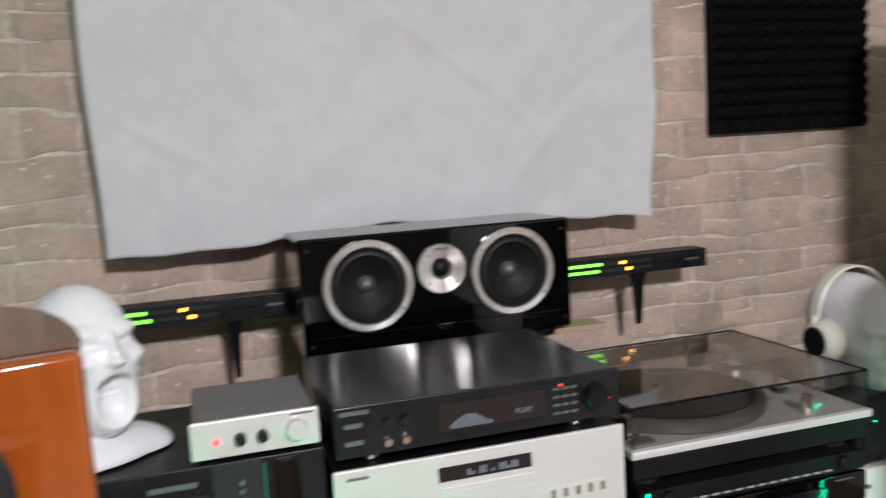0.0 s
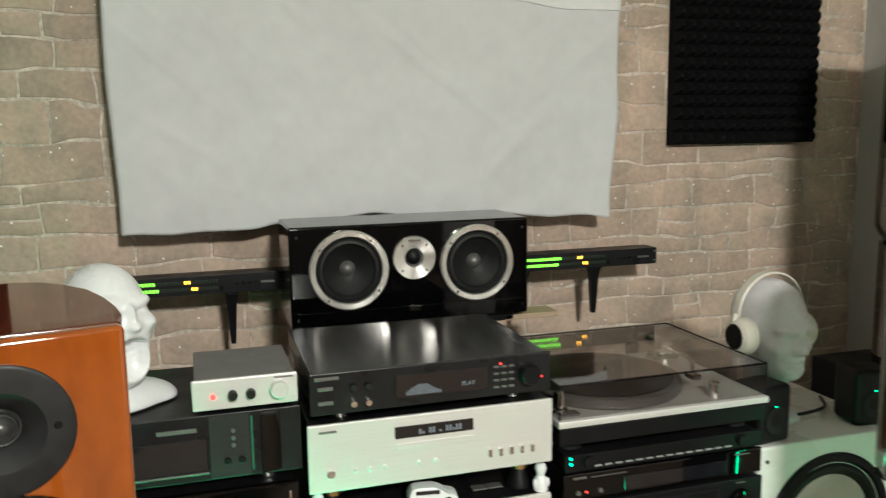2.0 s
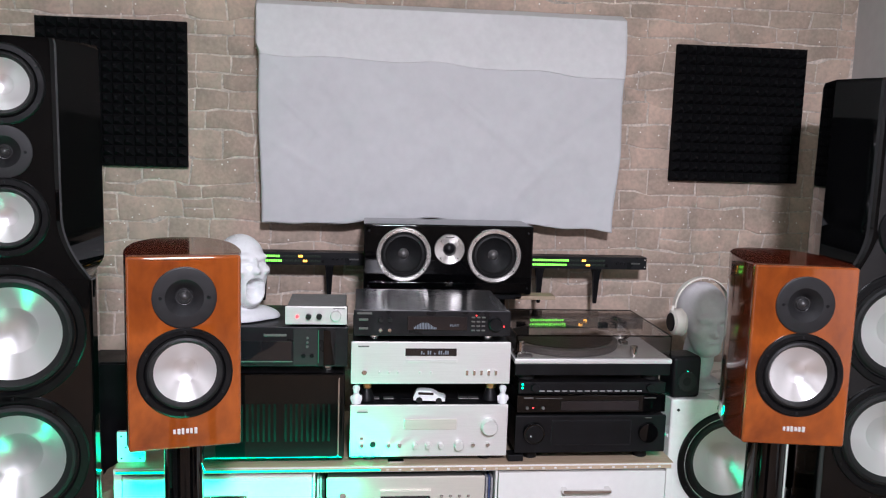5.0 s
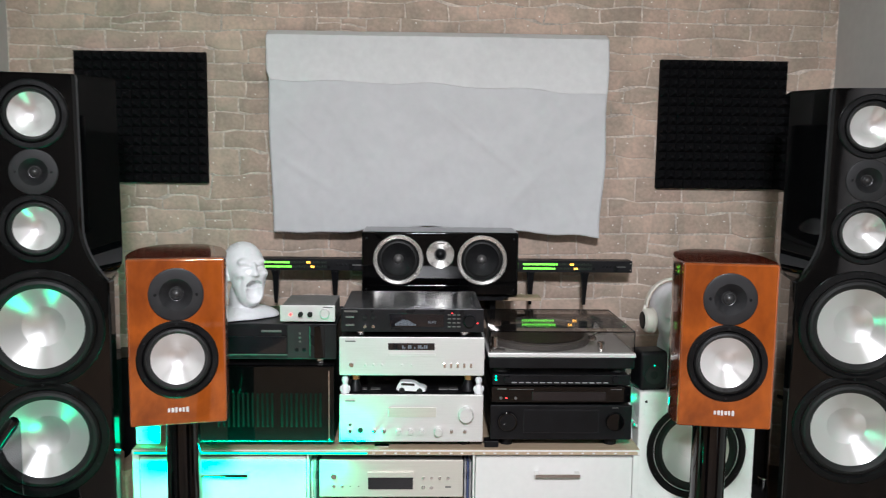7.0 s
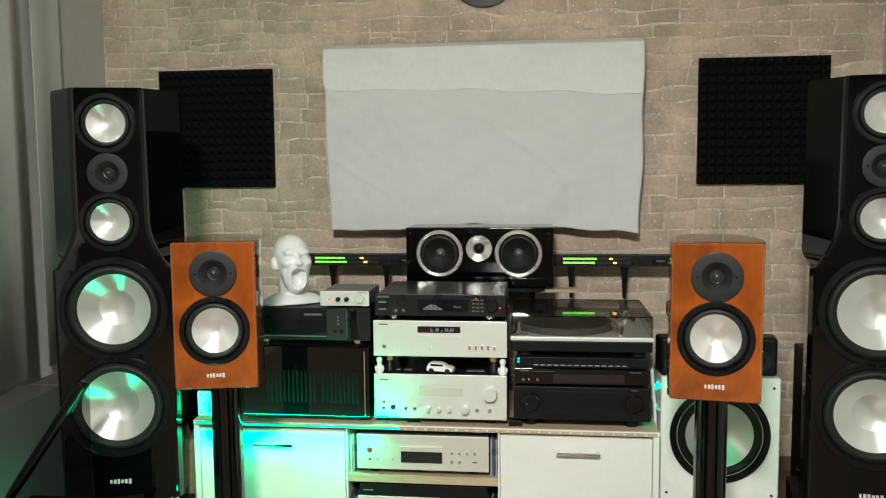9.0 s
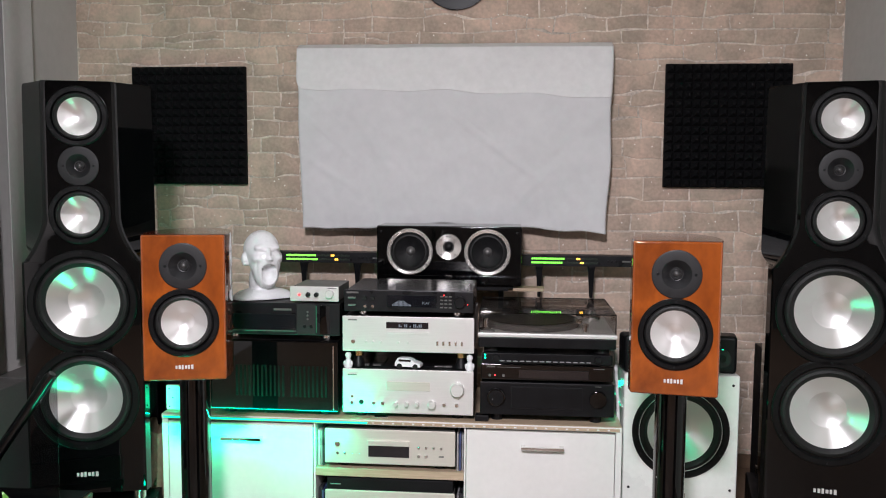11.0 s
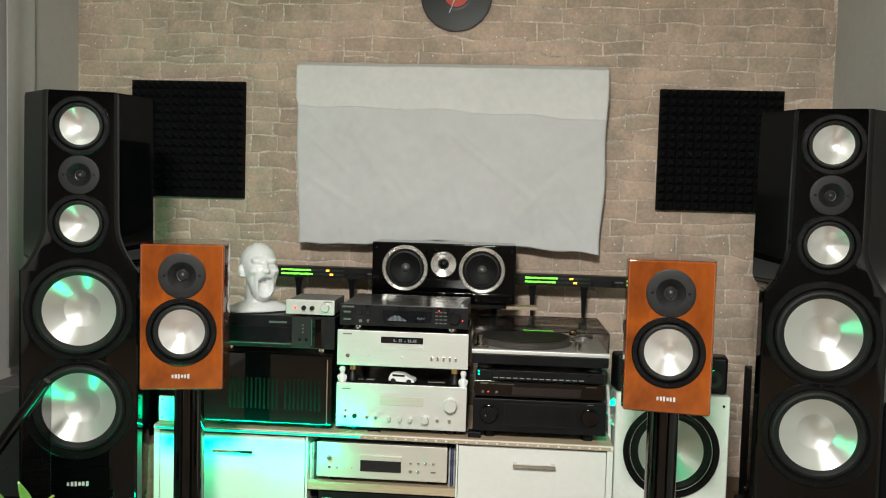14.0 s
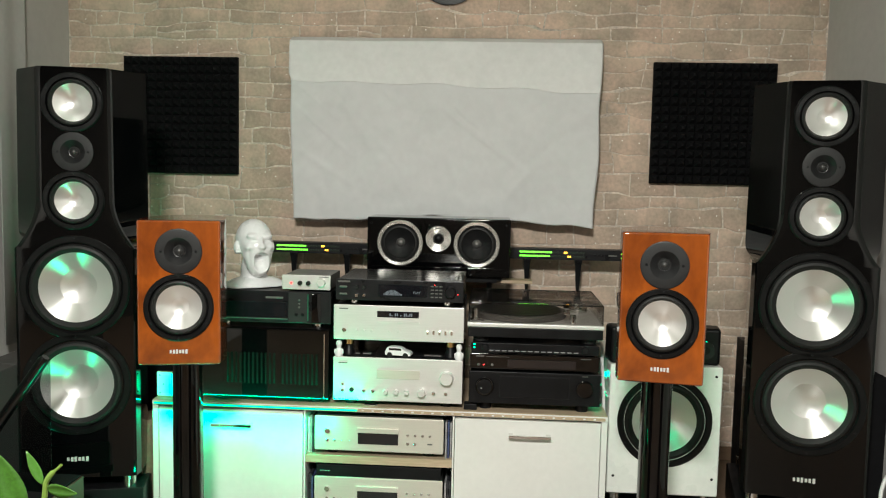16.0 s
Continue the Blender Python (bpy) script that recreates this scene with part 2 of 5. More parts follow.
WALNUT = wood_mat("walnut", (0.05, 0.03, 0.02), (0.09, 0.055, 0.035), 0.35, axis=0)
LED_OFF = mat("led_unlit", (0.02, 0.035, 0.02), 0.3)
BAR_MID = glow("upright_bar_lit", LED, 60)
BAR_ON, STRIP_SOFT = glow("bar_lit", LED, 80), glow("strip_soft", LED, 2.2)
WHITE_ON, STRIP_ON, LAMP_ON = glow("display_segments", (0.75, 0.85, 0.95), 0.22), glow("strip_lit", LED, 5), glow("lamp_diffuser", (1.0, 0.93, 0.86), 5)
VINYL = mat("vinyl", (0.005, 0.005, 0.006), 0.3, vary=0.1, scale=3, rvary=0.03, spec=0.2)
LABEL_RED = mat("record_label", (0.55, 0.06, 0.035), 0.5)
LEAF = mat("leaf_green", (0.030, 0.085, 0.010), 0.33, vary=0.35, scale=30, per_object=0.5)
STEM = mat("stem_green", (0.10, 0.16, 0.025), 0.5)
WICKER = mat("wicker", (0.2, 0.15, 0.1), 0.7, vary=0.3, scale=60)
BEIGE = mat("headphone_cream", (0.66, 0.62, 0.55), 0.4, vary=0.05)
CABLE_WHITE = mat("cable_white", (0.7, 0.7, 0.7), 0.45)
CASES = [mat("case_" + k, c, 0.3, vary=0.15) for k, c in (("grey", (0.3, 0.3, 0.31)), ("dark", (0.03, 0.03, 0.035)), ("pale", (0.55, 0.55, 0.53)), ("blue", (0.05, 0.07, 0.16)))]

# ---- helpers for meshes ----


def box(bm, x0, x1, y0, y1, z0, z1, bev=0.0, seg=2):
    m = Matrix.Translation(((x0 + x1) / 2, (y0 + y1) / 2, (z0 + z1) / 2)) @ Matrix.Diagonal((abs(x1 - x0), abs(y1 - y0), abs(z1 - z0), 1))
    vs = bmesh.ops.create_cube(bm, size=1, matrix=m)["verts"]
    if bev:
        es = list({e for v in vs for e in v.link_edges})
        bmesh.ops.bevel(bm, geom=es, offset=bev, segments=seg, affect="EDGES", profile=0.5)
    return bm


def lathe(bm, prof, seg=40, c=(0, 0, 0), axis="y"):
    """Turn (radius, distance forwards) round an axis; y faces the viewer, z stands up."""
    rings = []
    for r, d in prof:
        ring = []
        count = 1 if r < 1e-6 else seg
        for i in range(count):
            a = 2 * math.pi * i / seg
            u, w = r * math.cos(a), r * math.sin(a)
            ring.append(bm.verts.new((c[0] + u, c[1] - d, c[2] + w) if axis == "y" else ((c[0] + u, c[1] + w, c[2] + d) if axis == "z" else (c[0] + d, c[1] + u, c[2] + w))))
        rings.append(ring)
    for a, b in zip(rings, rings[1:]):
        for i in range(seg):
            j = (i + 1) % seg
            q = [a[i % len(a)], a[j % len(a)], b[j % len(b)], b[i % len(b)]]
            q = list(dict.fromkeys(q))
            if len(q) > 2:
                bm.faces.new(q)
    return bm


def disc(r, d0, d1, bev=0.001):
    """Profile of a closed button, d0 at the back to d1 in front."""
    return [(0, d0), (r, d0), (r, d1 - bev), (r - bev, d1), (0, d1)]


def prism(bm, pts, z0, z1, bev=0.0):
    low, high = [bm.verts.new((x, y, z0)) for x, y in pts], [bm.verts.new((x, y, z1)) for x, y in pts]
    fs = [bm.faces.new(low[::-1]), bm.faces.new(high)]
    for i in range(len(pts)):
        j = (i + 1) % len(pts)
        fs.append(bm.faces.new((low[i], low[j], high[j], high[i])))
    if bev:
        es = list({e for f in fs[:2] for e in f.edges})
        bmesh.ops.bevel(bm, geom=es, offset=bev, segments=2, affect="EDGES", profile=0.5)
    return bm


def loft(bm, sections, cap=True):
    rows = [[bm.verts.new(p) for p in s] for s in sections]
    for a, b in zip(rows, rows[1:]):
        for i in range(len(a)):
            j = (i + 1) % len(a)
            bm.faces.new((a[i], a[j], b[j], b[i]))
    if cap:
        bm.faces.new(rows[0][::-1]), bm.faces.new(rows[-1])
    return bm


def tube(bm, pts, r, seg=8, cap=True):
    pts = [Vector(p) for p in pts]
    rad = r if isinstance(r, (list, tuple)) else [r] * len(pts)
    secs = []
    side = None
    for i, p in enumerate(pts):
        d = (pts[min(i + 1, len(pts) - 1)] - pts[max(i - 1, 0)]).normalized()
        if side is None:
            side = d.orthogonal().normalized()
        side = (side - d * side.dot(d)).normalized()
        up = d.cross(side)
        secs.append([p + (side * math.cos(2 * math.pi * k / seg) + up * math.sin(2 * math.pi * k / seg)) * rad[i] for k in range(seg)])
    return loft(bm, secs, cap)


def B():
    return bmesh.new()


def weigh(ob):
    """Keep broad flat faces flat beside their rounded edges."""
    w = ob.modifiers.new("flat_faces", "WEIGHTED_NORMAL")
    w.keep_sharp, w.weight = True, 60


def part(name, bm, material, parent=None, label="", smooth=35):
    bmesh.ops.recalc_face_normals(bm, faces=bm.faces[:])
    me = bpy.data.meshes.new(name)
    bm.to_mesh(me)
    bm.free()
    me.materials.append(material)
    if smooth:
        me.polygons.foreach_set("use_smooth", [True] * len(me.polygons))
        me.set_sharp_from_angle(angle=radians(smooth))
    ob = new(name, me)
    if smooth and len(me.polygons) < 420 and material not in (ALU, ALU_CAP, RING):
        weigh(ob)
    if parent:
        ob.parent = parent
    if label:
        tagged(ob, label)
    return ob


def thing(name, at, label, category, group="", turn=0):
    ob = new(name)
    ob.empty_display_size = 0.05
    ob.matrix_world = pose(*at, 0, 0, turn)
    return tagged(ob, label, category, group)


def whole(name, bm, material, at, label, category, group="", turn=0, kind=""):
    ob = part(name, bm, material)
    ob.matrix_world = pose(*at, 0, 0, turn)
    return tagged(ob, label, category, group, kind)


def bore(ob, holes, sharp=35):
    """Cut round openings (x, z, radius, depth) into the front of a cabinet."""
    ob.modifiers.clear()
    b = B()
    for x, z, r, d in holes:
        lathe(b, [(0, 0.03), (r, 0.03), (r, -d), (0, -d)], 48, (x, 0, z))
    cutter = part("cutter", b, RUBBER, ob.parent, smooth=0)
    mod = ob.modifiers.new("bore", "BOOLEAN")
    mod.operation, mod.solver, mod.object = "DIFFERENCE", "EXACT", cutter
    bpy.context.view_layer.update()
    me = bpy.data.meshes.new_from_object(ob.evaluated_get(bpy.context.evaluated_depsgraph_get()))
    ob.modifiers.clear()
    while len(me.materials) > 1:
        me.materials.pop()
    ob.data = me
    me.set_sharp_from_angle(angle=radians(sharp))
    old = cutter.data
    bpy.data.objects.remove(cutter)
    bpy.data.meshes.remove(old)
    weigh(ob)


def spline(keys, n):
    """Smooth points through a few keys."""
    k = [Vector(p) for p in keys]
    k = [k[0] * 2 - k[1]] + k + [k[-1] * 2 - k[-2]]
    out = []
    for i in range(1, len(k) - 2):
        for s in range(n):
            t = s / n
            a, b, c, d = k[i - 1:i + 3]
            out.append(0.5 * (2 * b + (c - a) * t + (2 * a - 5 * b + 4 * c - d) * t * t + (3 * b - a - 3 * c + d) * t ** 3))
    return out + [k[-2]]


# ---- the room ----
wall_back = tagged(part("wall_north", box(B(), LEFT_X - 0.1, RIGHT_X + 0.1, WALL_Y + 0.0013, WALL_Y + 0.14, FLOOR, CEIL), MORTAR), "taupe stone-patterned feature wall with pale joints and glitter", "wall", kind="structure")
tagged(part("wall_west", box(B(), LEFT_X - 0.12, LEFT_X, REAR_Y, WALL_Y + 0.002, FLOOR, CEIL), PLASTER), "plain light grey painted side wall", "wall", kind="structure")
tagged(part("wall_east", box(B(), RIGHT_X, RIGHT_X + 0.12, REAR_Y, WALL_Y + 0.002, FLOOR, CEIL), PLASTER), "plain light grey painted side wall", "wall", kind="structure")
# rear wall is never in view; dark so that gloss black reflects little
tagged(part("wall_south", box(B(), LEFT_X - 0.12, RIGHT_X + 0.12, REAR_Y - 0.12, REAR_Y, FLOOR, CEIL), DARK_REAR), "plain unseen rear wall, kept dark for the gloss reflections", "wall", kind="structure")
tagged(part("floor", box(B(), LEFT_X - 0.1, RIGHT_X + 0.1, REAR_Y - 0.1, WALL_Y + 0.1, FLOOR - 0.1, FLOOR), LAMINATE), "brown wood laminate floor", "floor", kind="structure")
tagged(part("ceiling", box(B(), LEFT_X - 0.1, RIGHT_X + 0.1, REAR_Y - 0.1, WALL_Y + 0.1, CEIL, CEIL + 0.1), CEILING), "plain white painted ceiling", "ceiling", kind="structure")
tagged(part("baseboard", box(B(), LEFT_X, RIGHT_X, WALL_Y - 0.014, WALL_Y - 0.004, FLOOR, FLOOR + 0.06, 0.003), LAMINATE), "low brown wooden baseboard along the wall", "baseboard", kind="structure")

lamp = thing("ceiling_lamp", (0.45, -2.1, CEIL), "round ceiling lamp with lit white diffuser", "lamp")
part("base", lathe(B(), [(0, 0), (0.2, 0), (0.2, -0.04), (0.17, -0.05), (0, -0.05)], 40, axis="z"), CHROME, lamp)
part("diffuser", lathe(B(), [(0.165, -0.052), (0.16, -0.08), (0.1, -0.1), (0, -0.105)], 40, axis="z"), LAMP_ON, lamp, "lit white diffuser")

# ---- loudspeaker drivers ----


def driver(parent, at, outer, cone, depth, cap=0.5, frame_mat=CHASSIS, cone_material=None, name="woofer"):
    """A round chassis with trim ring, rubber surround, metal cone and dished cap."""
    x, y, z = at
    ring = part(name, lathe(B(), [(outer, -0.002), (outer, 0.004), (outer - 0.004, 0.007), (cone * 1.3, 0.007), (cone * 1.27, 0.002), (cone * 1.22, -0.004)], 56, (x, y, z)), frame_mat, parent, "black chassis ring with screws")
    part("surround", lathe(B(), [(cone * 1.25, -0.002), (cone * 1.19, 0.006), (cone * 1.12, 0.008), (cone * 1.05, 0.003), (cone * 0.99, -0.004)], 56, (x, y, z)), RUBBER, ring, "black rubber surround")
    part("cone", lathe(B(), [(cone, -0.003), (cone * 0.8, -0.003 - depth * 0.42), (cone * 0.6, -0.003 - depth * 0.78), (cone * cap, -0.003 - depth)], 56, (x, y, z)), cone_material or ALU, ring, "spun aluminium cone")
    c = cone * cap
    part("dust_cap", lathe(B(), [(c * 1.005, -0.003 - depth), (c * 0.97, -0.0036 - depth), (c * 0.85, -0.003 - depth - c * 0.06), (c * 0.65, -0.003 - depth - c * 0.13), (c * 0.35, -0.003 - depth - c * 0.2), (0, -0.003 - depth - c * 0.23)], 48, (x, y, z)), ALU_CAP, ring, "dished aluminium cap", 60)
    for i in range(6):
        a = math.radians(30 + 60 * i)
        part("screw", lathe(B(), disc(0.0032, 0.005, 0.0085), 8, (x + (outer - 0.009) * math.cos(a), y, z + (outer - 0.009) * math.sin(a))), BLACK_METAL, ring)
    return ring


def tweeter(parent, at, outer, frame_mat=GREY_PAPER):
    x, y, z = at
    t = part("tweeter", lathe(B(), [(outer, -0.001), (outer, 0.003), (outer - 0.003, 0.005), (outer * 0.6, 0.005), (outer * 0.45, -0.003), (outer * 0.3, -0.012), (outer * 0.28, -0.016)], 48, (x, y, z)), frame_mat, parent, "dark grey horn plate")
    part("dome", lathe(B(), [(outer * 0.3, -0.016), (outer * 0.25, -0.017), (outer * 0.22, -0.010), (outer * 0.2, -0.009), (outer * 0.17, -0.012), (outer * 0.1, -0.007), (0, -0.005)], 24, (x, y, z)), DOME, t, "grey metal dome")
    for i in range(2):
        part("screw", lathe(B(), disc(outer * 0.06, 0.003, 0.0062), 10, (x + outer * 0.74 * (1 if i else -1), y, z)), SATIN, t)
    return t


def badge(parent, x, y, z, w, h, material=SILVER):
    """A nameplate drawn as a row of small plain shapes."""
    b = B()
    n = 6
    for i in range(n):
        x0 = x - w / 2 + w * i / n
        k = 0.32 + 0.06 * (i % 3)
        box(b, x0, x0 + w / n * (0.62 + 0.1 * (i % 2)), y - 0.003, y + 0.001, z - h * k, z + h * k, 0.0006, 1)
    part("badge", b, material, parent, "small bright metal nameplate")


def tower(at, turn):
    s = thing("tower_loudspeaker", at, "tall piano-black floor-standing loudspeaker with two big silver woofers", "loudspeaker", "pair of tower loudspeakers", turn)
    z0 = FLOOR

    def sec(wf, wb, z, yb=0.118, e=0.024):
        half = [(wf - e, 0, z), (wf - e * 0.5, e * 0.1, z), (wf - e * 0.15, e * 0.36, z), (wf, e * 0.8, z), (wb, yb, z), (wb - 0.003, 0.15, z), (wb - 0.015, 0.25, z), (wb - 0.042, 0.34, z), (wb - 0.085, 0.42, z), (0.05, 0.46, z)]
        return half + [(-x, y, w) for x, y, w in half[::-1]]
    low = loft(B(), [sec(0.183, 0.190, z, 0.035, 0.012) for z in (0.085, 0.09, 0.838)] + [sec(0.181, 0.188, 0.842, 0.035, 0.012)])
    bore(part("lower_cabinet", low, PIANO, s, "gloss black woofer cabinet"), [(0, 0.713, 0.141, 0.1), (0, 0.397, 0.141, 0.1)], 14)
    secs = []
    for i in range(15):
        k = i / 14
        z = 0.8425 + 0.155 * k
        secs.append(sec(0.1185 + 0.062 * (1 - k) ** 1.9, 0.205 - 0.03 * max(0.0, 1 - k / 0.32) ** 2, z))
    secs += [sec(0.116, 0.201, 1.40), sec(0.113, 0.198, 1.412)]
    up = loft(B(), secs)
    bore(part("upper_cabinet", up, PIANO, s, "gloss black upper cabinet flaring out towards the woofers"), [(0, 1.302, 0.076, 0.07), (0, 0.993, 0.076, 0.07), (0, 1.147, 0.032, 0.04)], 14)
    part("base_plate", box(B(), -0.2, 0.2, 0.01, 0.43, z0, z0 + 0.13, 0.006), SATIN, s, "matt black plinth")
    for x in (-0.15, 0.15):
        for y in (0.04, 0.38):
            part("foot", lathe(B(), disc(0.022, z0 + 0.13, 0.086, 0.003), 24, (x, y, 0), "z"), CHROME, s, "short chrome foot")
    driver(s, (0, 0, 0.713), 0.168, 0.114, 0.036)
    driver(s, (0, 0, 0.397), 0.168, 0.114, 0.036)
    driver(s, (0, 0, 1.302), 0.094, 0.060, 0.022, 0.4, name="midrange")
    driver(s, (0, 0, 0.993), 0.094, 0.060, 0.022, 0.4, name="midrange")
    tweeter(s, (0, 0, 1.147), 0.062)
    badge(s, 0, 0, 0.148, 0.07, 0.018)
    return s


tower((-0.675, 0.818, 0), 13)
tower((1.676, 0.912, 0), -11)
for x0, x1 in ((-0.74, -0.5), (1.62, 1.82)):
    rear = thing("black_box", (x0, 1.36, FLOOR), "plain satin black box standing behind the tower loudspeaker", "box", "boxes behind the towers")
    part("body", box(B(), 0, x1 - x0, 0.004, 0.16, 0, 0.585, 0.004), SATIN, rear)
    part("front_panel", box(B(), 0.004, x1 - x0 - 0.004, -0.002, 0.0036, 0.006, 0.579, 0.002), SATIN, rear)


def bookshelf(at, turn):
    s = thing("bookshelf_loudspeaker", (at[0], at[1], 0), "glossy cherry-orange bookshelf loudspeaker on a black stand", "loudspeaker", "pair of bookshelf loudspeakers", turn)
    z0, z1 = 0.556, 0.958
    outline = [(-0.111, 0.02), (0.111, 0.02)]
    right = [(0.116, 0.05), (0.117, 0.1), (0.113, 0.16), (0.103, 0.22), (0.086, 0.27), (0.062, 0.305), (0.03, 0.322)]
    outline += right + [(-x, y) for x, y in right[::-1]]
    # sides and top: front veneer, darkened by colour as if shaded
    bore(part("cabinet", prism(B(), outline, z0, z1, 0.004), CHERRY_SHADED, s, "cherry gloss cabinet with curved sides, shade put into its darker colour", 50), [(0, 0.873, 0.034, 0.06), (0, 0.717, 0.078, 0.1)])
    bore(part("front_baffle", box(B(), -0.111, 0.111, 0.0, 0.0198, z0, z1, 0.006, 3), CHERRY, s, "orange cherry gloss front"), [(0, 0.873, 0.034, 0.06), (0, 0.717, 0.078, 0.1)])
    tweeter(s, (0, 0, 0.873), 0.063)
    driver(s, (0, 0, 0.717), 0.094, 0.062, 0.022, 0.42)
    badge(s, 0, 0, 0.594, 0.05, 0.014)
    st = thing("speaker_stand", (at[0], at[1], 0), "glossy black loudspeaker stand with a round column", "stand", "pair of speaker stands", turn)
    part("top_plate", box(B(), -0.09, 0.09, 0.05, 0.27, z0 - 0.012, z0, 0.002), SATIN, st)
    col = B()
    pts = [((0.043 - 0.0035 * (i % 8 == 0)) * math.cos(2 * math.pi * i / 80), 0.16 + (0.06 - 0.0045 * (i % 8 == 0)) * math.sin(2 * math.pi * i / 80)) for i in range(80)]
    prism(col, pts, FLOOR + 0.03, z0 - 0.012)
    part("column", col, PIANO, st, "gloss black oval column with fine grooves", 30)
    part("base_plate", box(B(), -0.13, 0.13, 0.02, 0.32, FLOOR, FLOOR + 0.03, 0.004), PIANO, st)


bookshelf((-0.2, 0.478), 13)
bookshelf((1.113, 0.464), -9)

# ---- screen under a sheet ----
tv = thing("flat_television", (0.44, 1.70, 0), "flat television on the wall hidden by a sheet", "television")
part("panel", box(B(), -0.61, 0.61, 0.012, 0.05, 0.96, 1.60, 0.004), SATIN, tv)
part("wall_mount", box(B(), -0.2, 0.2, 0.0505, 0.0865, 1.1, 1.45, 0.003), GREY_METAL, tv)


def sheet_layer(name, material, parent, lift, upto, label):
    b = B()
    nx, nz = 180, 110
    rng = random.Random(21)
    creases = [(rng.uniform(0.04, 0.96), rng.uniform(0.25, 1.0), rng.uniform(0.05, 0.2), rng.uniform(-0.7, 0.7), rng.uniform(0.0008, 0.0024), rng.uniform(0.005, 0.011)) for _ in range(24)]
    rows = []
    for j in range(nz + 1):
        row = []
        for i in range(nx + 1):
            u = i / nx
            k = 0.25 + 0.05 * u + 0.006 * math.sin(23 * u)
            v = j / nz * (k if upto else 1.0)
            left = -0.199 + 0.010 * v + 0.003 * math.sin(9 * v) - 0.012 / (1 + math.exp((v - 0.22) * 120))
            right = 1.085 - 0.013 * v + 0.005 * math.sin(11 * v + 1) * min(1, v * 3)
            x = left + (right - left) * u
            top = 1.666
            bot = 0.902 + 0.006 * math.sin(17 * u) + 0.004 * math.sin(41 * u + 1)
            bot += 0.022 * max(0.0, min(1.0, (u - 0.17) / 0.1)) * max(0.0, min(1.0, (0.80 - u) / 0.08))
            z = top + (bot - top) * v
            y = 1.652 + (0.046 * (1 - v / k) if v < k else 0.04 * (v - k)) + 0.003 * math.sin(6 * u + 4 * v)
            fold = noise.noise(Vector((u * 5, v * 3.2, 0.3))) * 0.008 + noise.noise(Vector((u * 13 + 4 * v, v * 7, 4.1))) * 0.006 * (0.3 + v) + noise.noise(Vector((u * 30, v * 16, 8.8))) * 0.0014
            for cu, cv, ln, dx, amp in ((0.26, 0.58, 0.22, 0.35, 0.006), (0.31, 0.62, 0.16, 0.5, 0.005), (0.62, 0.55, 0.3, 0.8, 0.006), (0.8, 0.7, 0.22, -0.5, 0.006), (0.12, 0.72, 0.12, 0.9, 0.004), (0.9, 0.84, 0.14, 0.5, 0.007), (0.88, 0.5, 0.2, -0.8, 0.004)):
                t = (v - cv) / ln
                if abs(t) < 1:
                    fold += 0.5 * amp * math.exp(-((u - cu - dx * (v - cv)) / 0.018) ** 2) * (1 - t * t)
            for cu, cv, ln, dx, amp, wide in creases:
                t = (v - cv) / ln
                if abs(t) < 1:
                    fold += amp * math.exp(-abs((u - cu - dx * (v - cv)) / wide)) * (1 - t * t)
            y -= fold + lift * (1 if v > 0.03 else 0.5)
            if v < 0.03:
                y += 0.05 * (1 - v / 0.03)
            if i in (0, nx):
                y += 0.03
            row.append(b.verts.new((x, y, z)))
        rows.append(row)
    for r, q in zip(rows, rows[1:]):
        for i in range(nx):
            b.faces.new((r[i], r[i + 1], q[i + 1], q[i]))
    ob = part(name, b, material, parent, label, smooth=80)
    so = ob.modifiers.new("thickness", "SOLIDIFY")
    so.thickness, so.offset = 0.0015, 1


cover = thing("cover_sheet", (0, 0, 0), "white fabric sheet draped over the television", "sheet")
sheet_layer("single_layer", FABRIC_THIN, cover, 0.0, False, "thin single layer of white cloth")
sheet_layer("folded_layer", FABRIC, cover, 0.003, True, "folded-over double layer along the top")

# ---- acoustic foam ----


@functools.lru_cache(maxsize=None)
def pyramid_mesh(s):
    k, b, me = s * 0.36, B(), bpy.data.meshes.new("pyramid")
    base = [b.verts.new(p) for p in ((0, 0, 0), (s, 0, 0), (s, 0, s), (0, 0, s))]
    tip = [b.verts.new(p) for p in ((k, -0.0245, k), (s - k, -0.0245, k), (s - k, -0.0245, s - k), (k, -0.0245, s - k))]
    b.faces.new(tip)
    for a in range(4):
        c = (a + 1) % 4
        b.faces.new((base[a], base[c], tip[c], tip[a]))
    bmesh.ops.recalc_face_normals(b, faces=b.faces[:])
    b.to_mesh(me)
    b.free()
    me.materials.append(FOAM)
    return me


def foam(x0, z0, w):
    p = thing("acoustic_panel", (x0, 1.7635, z0), "black pyramid acoustic foam tile on the wall", "acoustic panel", "acoustic panels")
    part("backing", box(B(), 0, w, 0.0002, WALL_Y - 1.7675, 0, w), FOAM, p, smooth=0)
    n = 14
    s = w / n
    for i in range(n):
        for j in range(n):
            ob = new("pyramid", pyramid_mesh(s))
            ob.parent, ob.location = p, (i * s, 0, j * s)


foam(-0.945, 1.085, 0.497)
foam(1.302, 1.085, 0.497)

# ---- record clock ----
clock = thing("wall_clock", (0.447, WALL_Y - 0.012, 1.958), "wall clock made of a black vinyl record", "clock")
part("record", lathe(B(), [(0, 0), (0.15, 0), (0.15, 0.003), (0.147, 0.004)] + [(0.145 - 0.0045 * i, 0.0036 + 0.0006 * (i % 2)) for i in range(20)] + [(0.052, 0.004), (0, 0.004)], 72), VINYL, clock, "black grooved vinyl record")
part("label", lathe(B(), disc(0.05, 0.0042, 0.0055), 40), LABEL_RED, clock, "red record label")
